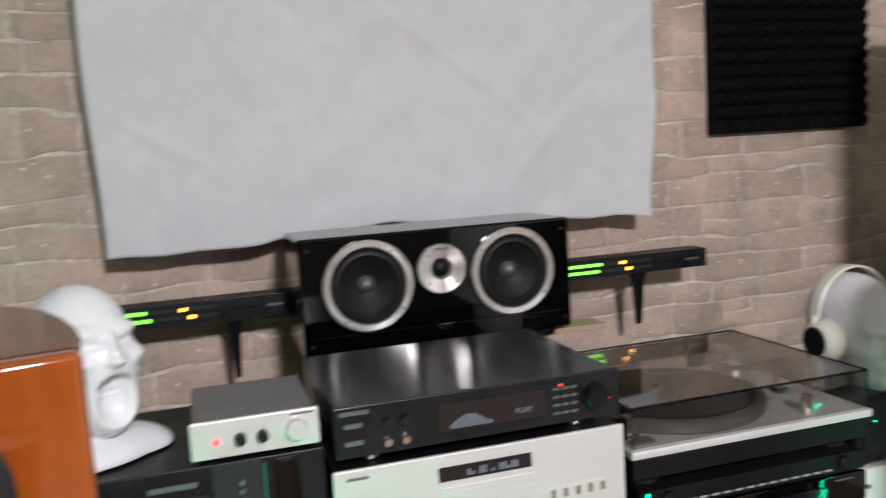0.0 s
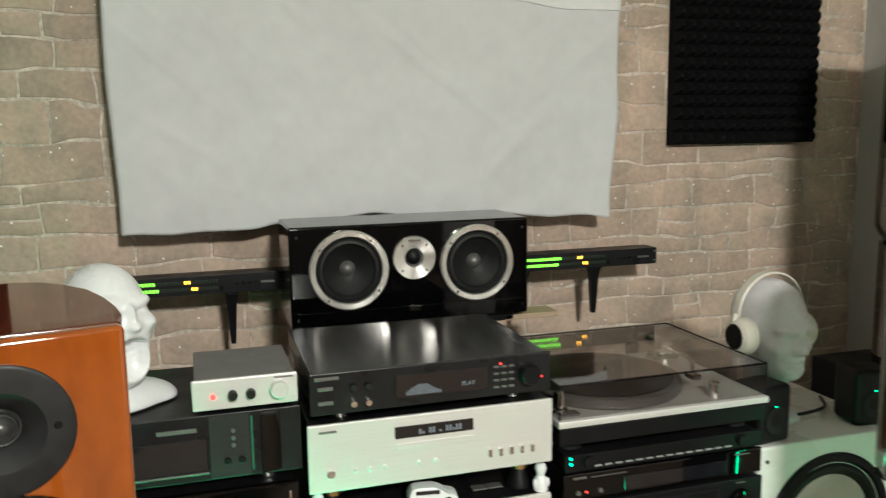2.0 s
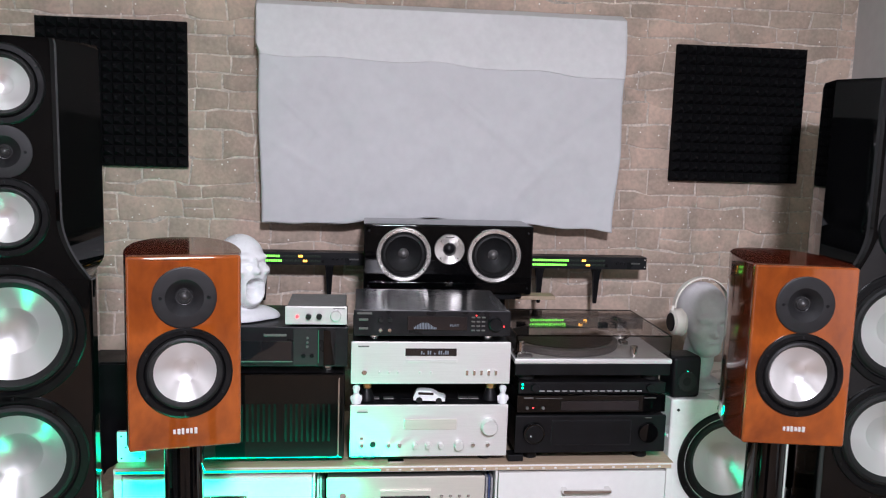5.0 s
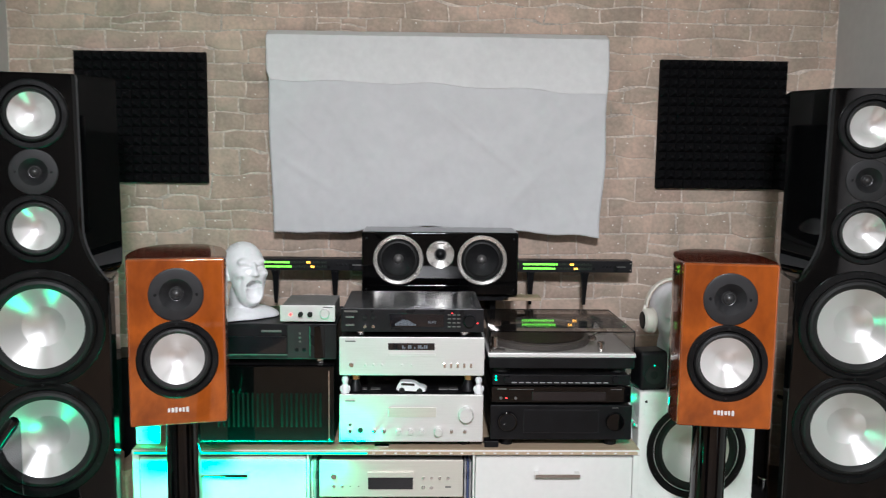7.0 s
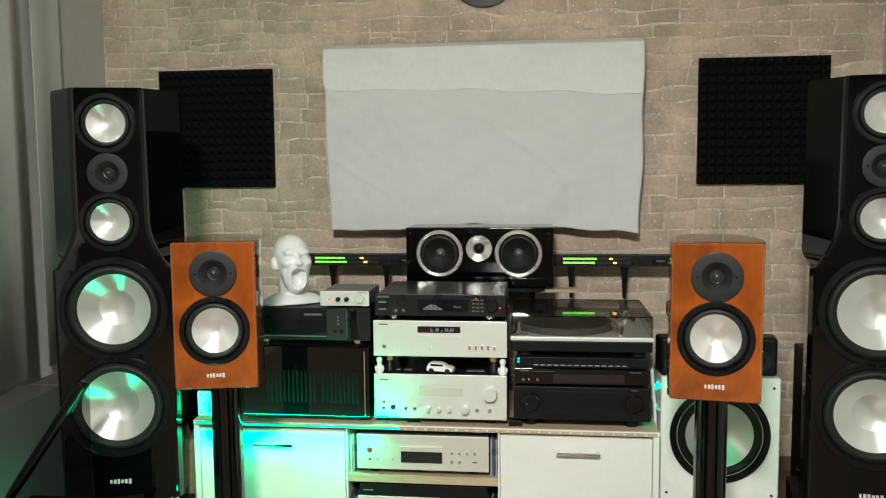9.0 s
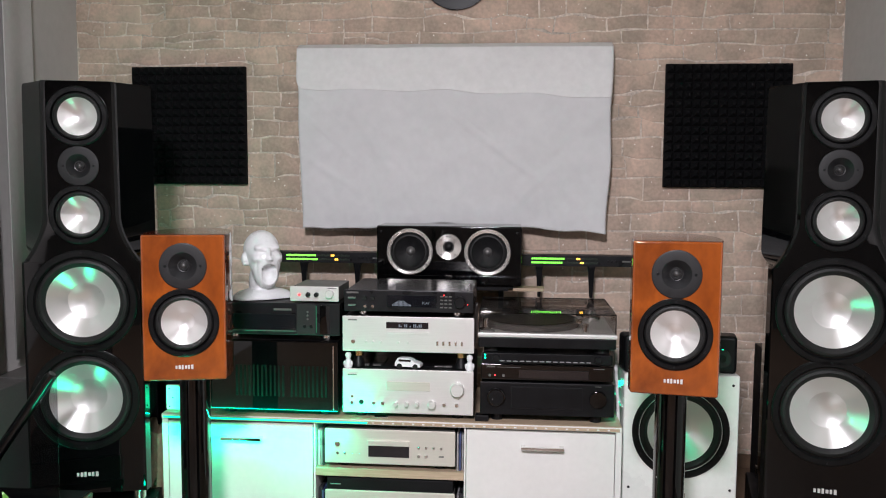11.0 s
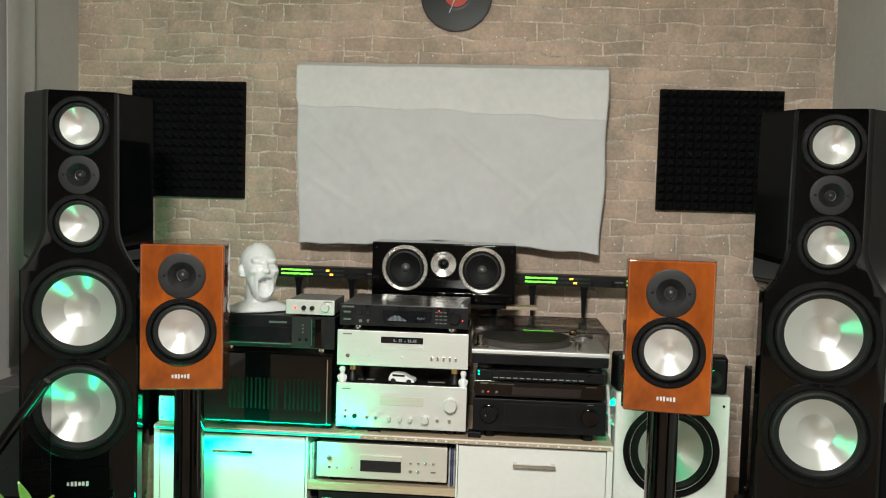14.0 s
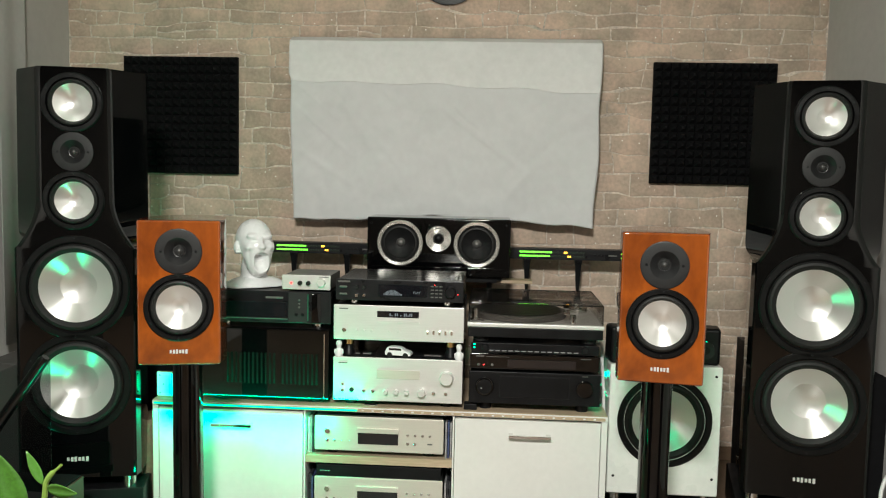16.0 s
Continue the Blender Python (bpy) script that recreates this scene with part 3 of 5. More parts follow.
part("hand", tube(B(), [(0.012, -0.011, 0.03), (-0.028, -0.011, -0.075)], 0.0025, 6), CABLE_WHITE, clock, "pale clock hand")
part("spindle", lathe(B(), disc(0.006, -0.006, 0.014), 16), CHROME, clock)

# ---- level meters on wall brackets ----


@functools.lru_cache(maxsize=None)
def lamp_mesh(material):
    b, me = box(B(), 0, 0.0056, -0.0056, -0.003, -0.0035, 0.0035), bpy.data.meshes.new("light")
    b.to_mesh(me)
    b.free()
    me.materials.append(material)
    return me


def meter(x0, lit, peak, legs):
    m = thing("level_meter", (x0, 1.64, 0.766), "slim black rack level meter with green, amber and red light rows", "level meter", "pair of level meters")
    part("case", box(B(), 0, 0.483, 0.0, 0.06, 0, 0.044, 0.0015), SATIN, m)
    part("front_panel", box(B(), 0, 0.483, -0.004, 0.0, 0, 0.044, 0.001), BLACK_METAL, m)
    for r, z in enumerate((0.014, 0.030)):
        for i in range(34):
            x = 0.065 + i * 0.0078
            on = i < lit[r] or i in peak[r]
            mm = (GREEN_ON if i < 22 else (YELLOW_ON if i < 28 else RED_ON)) if on else LED_OFF
            lamp = new("light", lamp_mesh(mm))
            lamp.parent, lamp.location = m, (x, 0, z)
    for x in (0.37, 0.385, 0.40):
        part("button", lathe(B(), disc(0.004, 0.004, 0.009), 12, (x, 0, 0.022)), SATIN, m)
    part("mark", box(B(), 0.425, 0.458, -0.0052, -0.003, 0.019, 0.024), GREY_METAL, m)
    for x in (0.007, 0.476):
        for z in (0.009, 0.035):
            part("screw", lathe(B(), disc(0.003, 0.003, 0.006), 10, (x, 0, z)), CHROME, m)
    for x in legs:
        b = thing("wall_bracket", (x, 1.665, 0.764), "black tapered metal wall bracket", "bracket", "meter brackets")
        part("leg", loft(B(), [[(-w, -w2, z), (w, -w2, z), (w, w2, z), (-w, w2, z)] for w, w2, z in ((0.005, 0.005, -0.128), (0.0065, 0.006, -0.12), (0.012, 0.01, -0.02), (0.015, 0.02, 0))]), SATIN, b)
        part("arm", box(B(), -0.012, 0.012, -0.02, WALL_Y - 1.668, -0.006, -0.001, 0.001), SATIN, b)


meter(-0.305, (17, 16), ((26, 27), (24, 25)), (-0.173, 0.052))
meter(0.703, (16, 17), ((25, 26), (23, 24)), (0.80, 1.009))

# ---- centre loudspeaker ----
c = thing("centre_loudspeaker", (0.447, 1.45, 0.705), "gloss black centre loudspeaker with two chrome-ringed woofers", "loudspeaker")
bore(part("cabinet", box(B(), -0.279, 0.279, 0.0, 0.205, 0, 0.228, 0.006, 3), PIANO, c), [(-0.149, 0.129, 0.075, 0.08), (0.149, 0.129, 0.075, 0.08), (0, 0.148, 0.02, 0.03)])
part("lower_strip", box(B(), -0.262, 0.262, -0.004, 0.0, 0.004, 0.038, 0.002), PIANO, c, "black lower front strip")
for x in (-0.149, 0.149):
    w = part("woofer", lathe(B(), [(0.089, -0.002), (0.089, 0.009), (0.086, 0.012), (0.076, 0.011), (0.073, 0.006)], 64, (x, 0, 0.129)), RING, c, "polished silver trim ring")
    part("surround", lathe(B(), [(0.0735, 0.007), (0.070, 0.004), (0.066, 0.008), (0.060, 0.009), (0.055, 0.003)], 48, (x, 0, 0.129)), RUBBER, w)
    part("cone", lathe(B(), [(0.055, 0.003), (0.035, -0.012), (0.017, -0.02)], 48, (x, 0, 0.129)), GREY_PAPER, w, "dark paper cone")
    part("dust_cap", lathe(B(), [(0.018, -0.02), (0.014, -0.011), (0.008, -0.006), (0, -0.005)], 24, (x, 0, 0.129)), GREY_METAL, w, "grey dome cap")
    for i in range(4):
        a = math.radians(45 + 90 * i + 8)
        part("screw", lathe(B(), disc(0.0032, 0.009, 0.0125), 8, (x + 0.081 * math.cos(a), 0, 0.129 + 0.081 * math.sin(a))), GREY_METAL, w)
t = part("tweeter", lathe(B(), [(0.05, -0.001), (0.05, 0.005), (0.048, 0.008), (0.022, 0.004), (0.018, -0.004)], 56, (0, 0, 0.148)), RING, c, "round silver tweeter plate")
part("dome", lathe(B(), [(0.018, -0.004), (0.015, 0.003), (0.008, 0.007), (0, 0.008)], 24, (0, 0, 0.148)), SATIN, t)
part("plate_slot", box(B(), -0.014, 0.014, -0.009, -0.004, 0.186, 0.191, 0.001), GREY_METAL, t)
for i in range(4):
    a = math.radians(45 + 90 * i)
    part("screw", lathe(B(), disc(0.0028, 0.005, 0.009), 8, (0.04 * math.cos(a), 0, 0.148 + 0.04 * math.sin(a))), GREY_METAL, t)
part("badge", box(B(), -0.013, 0.013, -0.0065, -0.003, 0.026, 0.038, 0.001), CHROME, c, "small silver nameplate")
for x in (-0.262, 0.262):
    for z in (0.022, 0.205):
        part("grille_socket", lathe(B(), disc(0.004, -0.001, 0.003), 12, (x, 0, z)), RUBBER, c)
sh = thing("wall_shelf", (0.447, 1.45, 0), "black wall shelf board holding the centre loudspeaker", "shelf")
part("board", box(B(), -0.24, 0.25, 0.02, WALL_Y - 1.455, 0.684, 0.704, 0.002), SATIN, sh)
for x in (-0.2, 0.2):
    part("bracket", prism(B(), [(x - 0.01, 0.1), (x + 0.01, 0.1), (x + 0.01, WALL_Y - 1.456), (x - 0.01, WALL_Y - 1.456)], 0.60, 0.683, 0.003), SATIN, sh)
whole("wooden_strip", box(B(), -0.07, 0.07, -0.02, 0.05, 0, 0.013, 0.002), OAK, (0.745, 1.49, 0.6835), "pale bare wood offcut under the shelf", "wood strip").parent = None

# ---- low bench ----
FY = 0.962
bench = thing("media_bench", (0, FY, 0), "low white media bench with pale oak top", "media bench")
part("top_board", box(B(), -0.487, 1.053, 0.0, 0.46, 0.298, 0.316, 0.002), OAK, bench, "pale oak top")
part("edge_band", box(B(), -0.487, 1.053, -0.0035, 0.0, 0.299, 0.3145, 0.001), WHITE, bench, "pale front edging")
for x0, x1 in ((-0.487, -0.467), (0.036, 0.042), (0.541, 0.547), (1.033, 1.053)):
    part("side_panel", box(B(), x0, x1, 0.004 if -0.4 < x0 < 1 else 0.0, 0.45, FLOOR, 0.2975, 0.001), WHITE, bench)
part("back_panel", box(B(), -0.466, 1.032, 0.44, 0.449, FLOOR + 0.03, 0.297), WHITE, bench)
part("shelf", box(B(), 0.0425, 0.5405, 0.005, 0.438, 0.117, 0.144, 0.001), OAK, bench, "pale oak shelf")
part("bottom_board", box(B(), 0.0425, 0.5405, 0.005, 0.438, -0.075, -0.055, 0.001), OAK, bench)
for x0, x1, hx in ((-0.464, 0.034, -0.205), (0.549, 1.031, 0.797)):
    d = part("door", box(B(), x0, x1, -0.002, 0.017, -0.07, 0.291, 0.002), WHITE, bench, "white flap door")
    h = B()
    box(h, hx - 0.069, hx + 0.069, -0.030, -0.020, 0.238, 0.248, 0.002)
    box(h, hx - 0.069, hx - 0.055, -0.022, -0.001, 0.238, 0.248, 0.001), box(h, hx + 0.055, hx + 0.069, -0.022, -0.001, 0.238, 0.248, 0.001)
    part("handle", h, CHROME, d, "bright metal bow handle")
strip = thing("light_strip", (0, FY, 0.3), "colour light strip glowing green on the bench edge", "light strip")
part("carrier", box(B(), -0.48, 1.045, -0.0055, -0.004, 0.001, 0.011, 0.0005), OAK, strip, "pale strip carrier along the whole edge")
part("diffuser", box(B(), -0.48, 0.22, -0.0085, -0.0056, 0.003, 0.009, 0.001), STRIP_SOFT, strip, "glowing green diffuser")
for i in range(24):
    part("light", box(B(), 0.235 + i * 0.0335, 0.243 + i * 0.0335, -0.0068, -0.0056, 0.0035, 0.0085, 0.0005, 1), CABLE_WHITE if i % 3 else CHAMPAGNE, strip, "small unlit light chip")

# ---- hi-fi units ----
GY = 0.972


def unit(name, x0, x1, z0, z1, depth, front, case, label, category, gap=0.012, feet=SATIN, bev=0.003, y=GY, foot_r=0.02):
    u = thing(name, ((x0 + x1) / 2, y, z0 - gap), label, category)
    w = (x1 - x0) / 2
    part("case", box(B(), -w + 0.004, w - 0.004, 0.008, depth, gap, gap + z1 - z0 - 0.002, 0.002), case, u)
    part("front_panel", box(B(), -w, w, 0, 0.0085, gap, gap + z1 - z0, bev), front, u)
    for sx in (-1, 1):
        for fy in (0.05, depth - 0.05):
            if feet:
                part("foot", lathe(B(), disc(foot_r, 0, gap + 0.001, 0.002), 24, (sx * (w - 0.055), fy, 0), "z"), feet, u)
            else:
                f = part("foot", lathe(B(), [(0, 0), (0.022, 0), (0.02, 0.01), (0.010, 0.036), (0, 0.036)], 24, (sx * (w - 0.045), fy, 0), "z"), SATIN, u, "black spike foot")
                part("brass_disc", lathe(B(), disc(0.017, 0.0362, gap + 0.001, 0.002), 24, (sx * (w - 0.045), fy, 0), "z"), GOLD, f, "brass disc")
    return u, w, gap


def knob(u, x, z, r, d, material, label=""):
    return part("knob", lathe(B(), [(0, -0.001), (r, -0.001), (r, d * 0.55), (r * 0.95, d * 0.9), (r * 0.86, d), (0, d * 0.97)], 32, (x, 0, z)), material, u, label)


def plate(u, name, x0, x1, z0, z1, material, label="", d=0.002):
    return part(name, box(B(), x0, x1, -d, 0.001, z0, z1, min(d, 0.002) * 0.4, 1), material, u, label)


def segments(u, pts, w=0.0025):
    b = B()
    for x, z0, z1 in pts:
        box(b, x, x + w, -0.0032, -0.0022, z0, z1)
    part("display_bars", b, WHITE_ON, u, "pale lit display bars")


def words(u, text, x, z, size):
    cu = bpy.data.curves.new("display_text", "FONT")
    cu.body, cu.size, cu.extrude = text, size, 0.0003
    tmp = bpy.data.objects.new("display_text", cu)
    me = bpy.data.meshes.new_from_object(tmp)
    bpy.data.objects.remove(tmp)
    me.materials.clear()
    me.materials.append(WHITE_ON)
    ob = new("display_text", me)
    ob.parent = u
    ob.matrix_basis = pose(x, -0.0026, z, 90, 0, 0)


# integrated amplifier
u, w, g = unit("integrated_amplifier", 0.134, 0.570, 0.336, 0.484, 0.38, SILVER, SATIN, "silver integrated amplifier with round volume knob on the bench", "amplifier", 0.0195, SATIN)
plate(u, "window", -0.070, 0.075, g + 0.078, g + 0.108, CHAMPAGNE, "pale meter window")
knob(u, 0.165, g + 0.088, 0.023, 0.024, SILVER, "large silver volume knob")
for x in (-0.038, -0.003, 0.032):
    knob(u, x, g + 0.035, 0.0075, 0.018, SILVER)
part("selector", lathe(B(), disc(0.013, 0, 0.02, 0.002), 28, (0.082, 0, g + 0.035)), SILVER, u, "silver selector knob")
for x in (-0.185, -0.112, -0.082, 0.122, 0.163):
    part("button", lathe(B(), disc(0.0055, 0, 0.012), 16, (x, 0, g + 0.036)), CHROME, u)
part("headphone_socket", lathe(B(), disc(0.008, 0, 0.003), 20, (-0.155, 0, g + 0.036)), SATIN, u)
plate(u, "power_button", -0.19, -0.182, g + 0.05, g + 0.058, CHROME)
plate(u, "mark", -0.2, -0.17, g + 0.126, g + 0.1295, GREY_METAL, d=0.0012)
for k in range(5):
    part("vent", box(B(), -0.13 + k * 0.055, -0.09 + k * 0.055, 0.06, 0.3, g + 0.1465, g + 0.1475), SATIN, u)

# disc player on tall feet
u, w, g = unit("disc_player", 0.134, 0.571, 0.543, 0.661, 0.36, SILVER, SATIN, "silver disc player with small lit display above the amplifier", "disc player", 0.0585, None)
plate(u, "display", -0.072, 0.068, g + 0.079, g + 0.100, DISPLAY, "dark display window")
segments(u, [(-0.03 + i * 0.006, g + 0.084, g + 0.084 + h) for i, h in enumerate((0.009, 0.004, 0, 0.010, 0.010, 0, 0.004, 0, 0.010, 0.010, 0.004, 0.010, 0.010)) if h], 0.004)
plate(u, "tray", -0.070, 0.070, g + 0.060, g + 0.070, SILVER, "slim disc tray")
for x in (0.098, 0.118, 0.138, 0.158, 0.178):
    part("button", box(B(), x - 0.0035, x + 0.0035, -0.006, 0.001, g + 0.026, g + 0.040, 0.001), CHROME, u)
part("power_button", lathe(B(), disc(0.007, 0, 0.006), 16, (-0.182, 0, g + 0.033)), CHROME, u)
for x in (-0.14, -0.115, -0.09, -0.03, 0.0):
    part("button", lathe(B(), disc(0.0035, 0, 0.005), 12, (x, 0, g + 0.033)), SILVER, u)
plate(u, "mark", -0.2, -0.17, g + 0.103, g + 0.107, GREY_METAL, d=0.0012)

# equaliser
u, w, g = unit("graphic_equaliser", 0.140, 0.567, 0.677, 0.748, 0.33, BLACK_METAL, EQ_TOP, "black graphic equaliser with bar display and silver feet", "equaliser", 0.0155, CHROME)
plate(u, "display", -0.07, 0.094, g + 0.016, g + 0.056, DISPLAY, "dark display window")
segments(u, [(-0.052 + i * 0.0042, g + 0.02, g + 0.02 + h) for i, h in enumerate((0.006, 0.009, 0.012, 0.014, 0.016, 0.018, 0.018, 0.017, 0.018, 0.016, 0.013, 0.011, 0.008, 0.006, 0.005))])
words(u, "PLAY", 0.046, g + 0.027, 0.011)
knob(u, 0.17, g + 0.036, 0.019, 0.018, SATIN, "black rotary knob")
for x, z in ((-0.142, 0.045), (-0.117, 0.045)):
    knob(u, x, g + z, 0.006, 0.01, RUBBER)
for x in (-0.142, -0.117):
    knob(u, x, g + 0.017, 0.006, 0.01, CHROME)
for i in range(3):
    for j in range(4):
        plate(u, "button", 0.105 + i * 0.014, 0.115 + i * 0.014, g + 0.015 + j * 0.012, g + 0.019 + j * 0.012, GREY_METAL, d=0.003)
for x, z in ((0.118, 0.058), (0.195, 0.028)):
    part("indicator", lathe(B(), disc(0.0018, 0, 0.002, 0.0004), 10, (x, 0, g + z)), RED_ON, u)
plate(u, "mark", -0.205, -0.165, g + 0.059, g + 0.065, GREY_METAL, d=0.0012)
for z in (0.018, 0.042):
    plate(u, "button", -0.2, -0.175, g + z, g + z + 0.006, GREY_METAL, d=0.003)

# big black power amplifier
u, w, g = unit("power_amplifier", -0.319, 0.119, 0.333, 0.573, 0.40, PIANO, SATIN, "large gloss black power amplifier with vent slots", "amplifier", 0.0165, SATIN, 0.006)
for k in range(22):
    x = -0.13 + k * 0.0145
    if k != 12:
        plate(u, "slot", x, x + 0.006, g + 0.05, g + 0.155, SLOT, d=0.0008)
for sx in (1,):
    part("edge_trim", box(B(), sx * (w - 0.016) - 0.002, sx * (w - 0.016) + 0.002, -0.003, 0.001, g + 0.01, g + 0.225, 0.001), CHROME, u, "thin bright edge trim")

# player with display and rounded end
u, w, g = unit("tuner_unit", -0.30, 0.125, 0.592, 0.700, 0.30, BLACK_METAL, SATIN, "black hi-fi unit with dark display and rounded gloss end", "hi-fi unit", 0.0185, CHROME, 0.003)
plate(u, "display", -0.16, 0.064, g + 0.018, g + 0.07, DISPLAY, "wide dark display window")
plate(u, "tray", -0.17, 0.066, g + 0.012, g + 0.015, GREY_METAL)
plate(u, "button_strip", 0.068, 0.1315, g + 0.003, g + 0.105, DARK_BRUSHED, "dark brushed metal strip")
plate(u, "mark", -0.01, 0.05, g + 0.082, g + 0.089, GREY_METAL, d=0.0012)
for z in (0.055, 0.067, 0.079):
    part("button", lathe(B(), disc(0.0035, 0, 0.004), 12, (0.105, 0, g + z)), GREY_METAL, u)
for x in (0.095, 0.117):
    part("button", lathe(B(), disc(0.006, 0, 0.005), 16, (x, 0, g + 0.03)), SATIN, u)
part("light_line", box(B(), 0.133, 0.1355, -0.0015, 0.001, g + 0.01, g + 0.1), DIM_ON, u, "thin glowing line")
end = [(0.1375, 0.0), (0.1375, -0.008)] + [(0.1375 + 0.06 * math.sin(a), 0.052 - 0.06 * math.cos(a)) for a in (0.3, 0.6, 0.9, 1.2, 1.5)] + [(0.2, 0.2), (0.1375, 0.2)]
part("rounded_end", prism(B(), [(x + 0.011, y - 0.001) for x, y in end], g + 0.004, g + 0.103, 0.003), PIANO, u, "rounded gloss black end block")

# small headphone amplifier
u, w, g = unit("headphone_amplifier", -0.042, 0.122, 0.7065, 0.756, 0.19, SILVER, GREY_METAL, "small silver headphone amplifier with three knobs", "headphone amplifier", 0.006, SATIN)
part("indicator", lathe(B(), disc(0.004, 0, 0.003, 0.0006), 14, (-0.05, 0, g + 0.022)), RED_ON, u, "red lit button")
for x in (-0.02, 0.008):
    knob(u, x, g + 0.023, 0.0075, 0.013, RUBBER)
knob(u, 0.052, g + 0.026, 0.0145, 0.014, SILVER, "silver volume knob")
plate(u, "mark", 0.045, 0.075, g + 0.043, g + 0.0455, GREY_METAL, d=0.0012)

# receiver and slim unit
u, w, g = unit("av_receiver", 0.592, 1.027, 0.343, 0.452, 0.38, SATIN, SATIN, "large black receiver with two round dials", "receiver", 0.0265, SATIN, 0.004)
plate(u, "flap_frame", -0.116, 0.116, g + 0.022, g + 0.096, BLACK_METAL, "dark bright-edged frame")
plate(u, "flap", -0.113, 0.113, g + 0.025, g + 0.093, SATIN, "dull black front flap", 0.003)
dial = knob(u, -0.165, g + 0.06, 0.031, 0.014, PIANO, "large glossy black dial")
part("dial_face", lathe(B(), disc(0.024, 0.0135, 0.0165), 36, (-0.165, 0, g + 0.06)), SATIN, dial)
part("dial_dot", lathe(B(), disc(0.0018, 0.016, 0.0175, 0.0004), 10, (-0.176, 0, g + 0.055)), CABLE_WHITE, dial)
knob(u, 0.165, g + 0.06, 0.029, 0.012, PIANO, "large glossy black dial")
plate(u, "mark", 0.155, 0.175, g + 0.1, g + 0.1025, GREY_METAL, d=0.0012)
u, w, g = unit("slim_receiver", 0.594, 1.022, 0.4605, 0.511, 0.34, PIANO, SATIN, "slim gloss black tuner with a tiny red light", "receiver", 0.008, SATIN, 0.003)
plate(u, "mark", -0.195, -0.168, g + 0.040, g + 0.0445, GREY_METAL, d=0.0012)
plate(u, "mark", -0.160, -0.085, g + 0.0405, g + 0.042, GREY_METAL, d=0.0012)
plate(u, "mark", 0.15, 0.185, g + 0.0405, g + 0.043, GREY_METAL, d=0.0012)
plate(u, "window", -0.09, 0.135, g + 0.006, g + 0.034, DISPLAY, "dark tuning window")
for x in (-0.185, -0.14):
    part("button", lathe(B(), disc(0.0045, 0, 0.005), 14, (x, 0, g + 0.014)), GREY_METAL, u)
part("indicator", lathe(B(), disc(0.0022, 0, 0.002, 0.0004), 10, (-0.168, 0, g + 0.014)), RED_ON, u, "tiny red light")
u, w, g = unit("switch_unit", 0.597, 1.018, 0.515, 0.5475, 0.32, SATIN, SATIN, "thin black switch unit with a row of white dashes", "hi-fi unit", 0.0035, SATIN, 0.002)
for k in range(14):
    plate(u, "button", -0.152 + k * 0.0215, -0.137 + k * 0.0215, g + 0.006, g + 0.0095, CASES[0], "small pale key", 0.0022)
for x in (-0.165, 0.165):
    knob(u, x, g + 0.018, 0.0115, 0.010, SATIN)
for z in (0.017, 0.027):
    part("indicator", lathe(B(), disc(0.0028, 0, 0.002, 0.0004), 10, (-0.2, 0, g + z)), STRIP_ON, u, "tiny green light")

# turntable with closed smoked lid
tt = thing("turntable", (0.807, GY, 0.5485), "silver-topped turntable under a closed smoked lid", "turntable")
part("plinth", box(B(), -0.222, 0.222, 0.0, 0.36, 0.018, 0.052, 0.004), SATIN, tt, "black plinth")
part("top_plate", box(B(), -0.225, 0.225, -0.003, 0.362, 0.0525, 0.066, 0.003), SILVER, tt, "silver top plate")
for x in (-0.18, 0.18):
    for y in (0.05, 0.31):
        part("foot", lathe(B(), disc(0.026, 0, 0.018, 0.003), 24, (x, y, 0), "z"), RUBBER, tt)
pl = part("platter", lathe(B(), [(0, 0.066), (0.163, 0.066), (0.166, 0.07), (0.166, 0.084), (0.162, 0.087), (0, 0.087)], 64, (-0.05, 0.18, 0), "z"), GREY_METAL, tt, "dotted grey platter rim")
part("record", lathe(B(), [(0, 0.0875), (0.15, 0.0875), (0.15, 0.089)] + [(0.147 - i * 0.005, 0.0893 + 0.0005 * (i % 2)) for i in range(19)] + [(0.05, 0.0895), (0, 0.0895)], 64, (-0.05, 0.18, 0), "z"), VINYL, pl, "black record")
part("spindle", lathe(B(), disc(0.0035, 0.087, 0.103), 12, (-0.05, 0.18, 0), "z"), CHROME, pl)
ta = part("tonearm_base", lathe(B(), disc(0.035, 0.066, 0.082, 0.003), 32, (0.165, 0.285, 0), "z"), CHROME, tt)
part("tonearm", tube(B(), spline([(0.165, 0.31, 0.104), (0.165, 0.25, 0.104), (0.15, 0.15, 0.102), (0.11, 0.09, 0.098)], 6), 0.0045, 8), CHROME, ta)
part("counterweight", lathe(B(), disc(0.015, -0.035, 0.0), 20, (0.165, 0.30, 0.104)), CHROME, ta)
part("headshell", box(B(), 0.098, 0.118, 0.065, 0.098, 0.09, 0.1, 0.002), CHROME, ta)
part("pivot_block", box(B(), 0.15, 0.182, 0.265, 0.295, 0.082, 0.114, 0.004), CHROME, ta)
part("speed_lamp", lathe(B(), disc(0.011, 0.066, 0.095, 0.002), 20, (0.125, 0.035, 0), "z"), CHROME, tt)
part("start_button", box(B(), -0.21, -0.17, 0.02, 0.045, 0.066, 0.07, 0.001), GREY_METAL, tt)
lid = box(B(), -0.22, 0.22, 0.004, 0.357, 0.068, 0.131)
bmesh.ops.delete(lid, geom=[f for f in lid.faces if f.calc_center_median().z < 0.0685], context="FACES_ONLY")
bmesh.ops.bevel(lid, geom=[e for e in lid.edges if not e.is_boundary], offset=0.002, segments=2, affect="EDGES", profile=0.5)
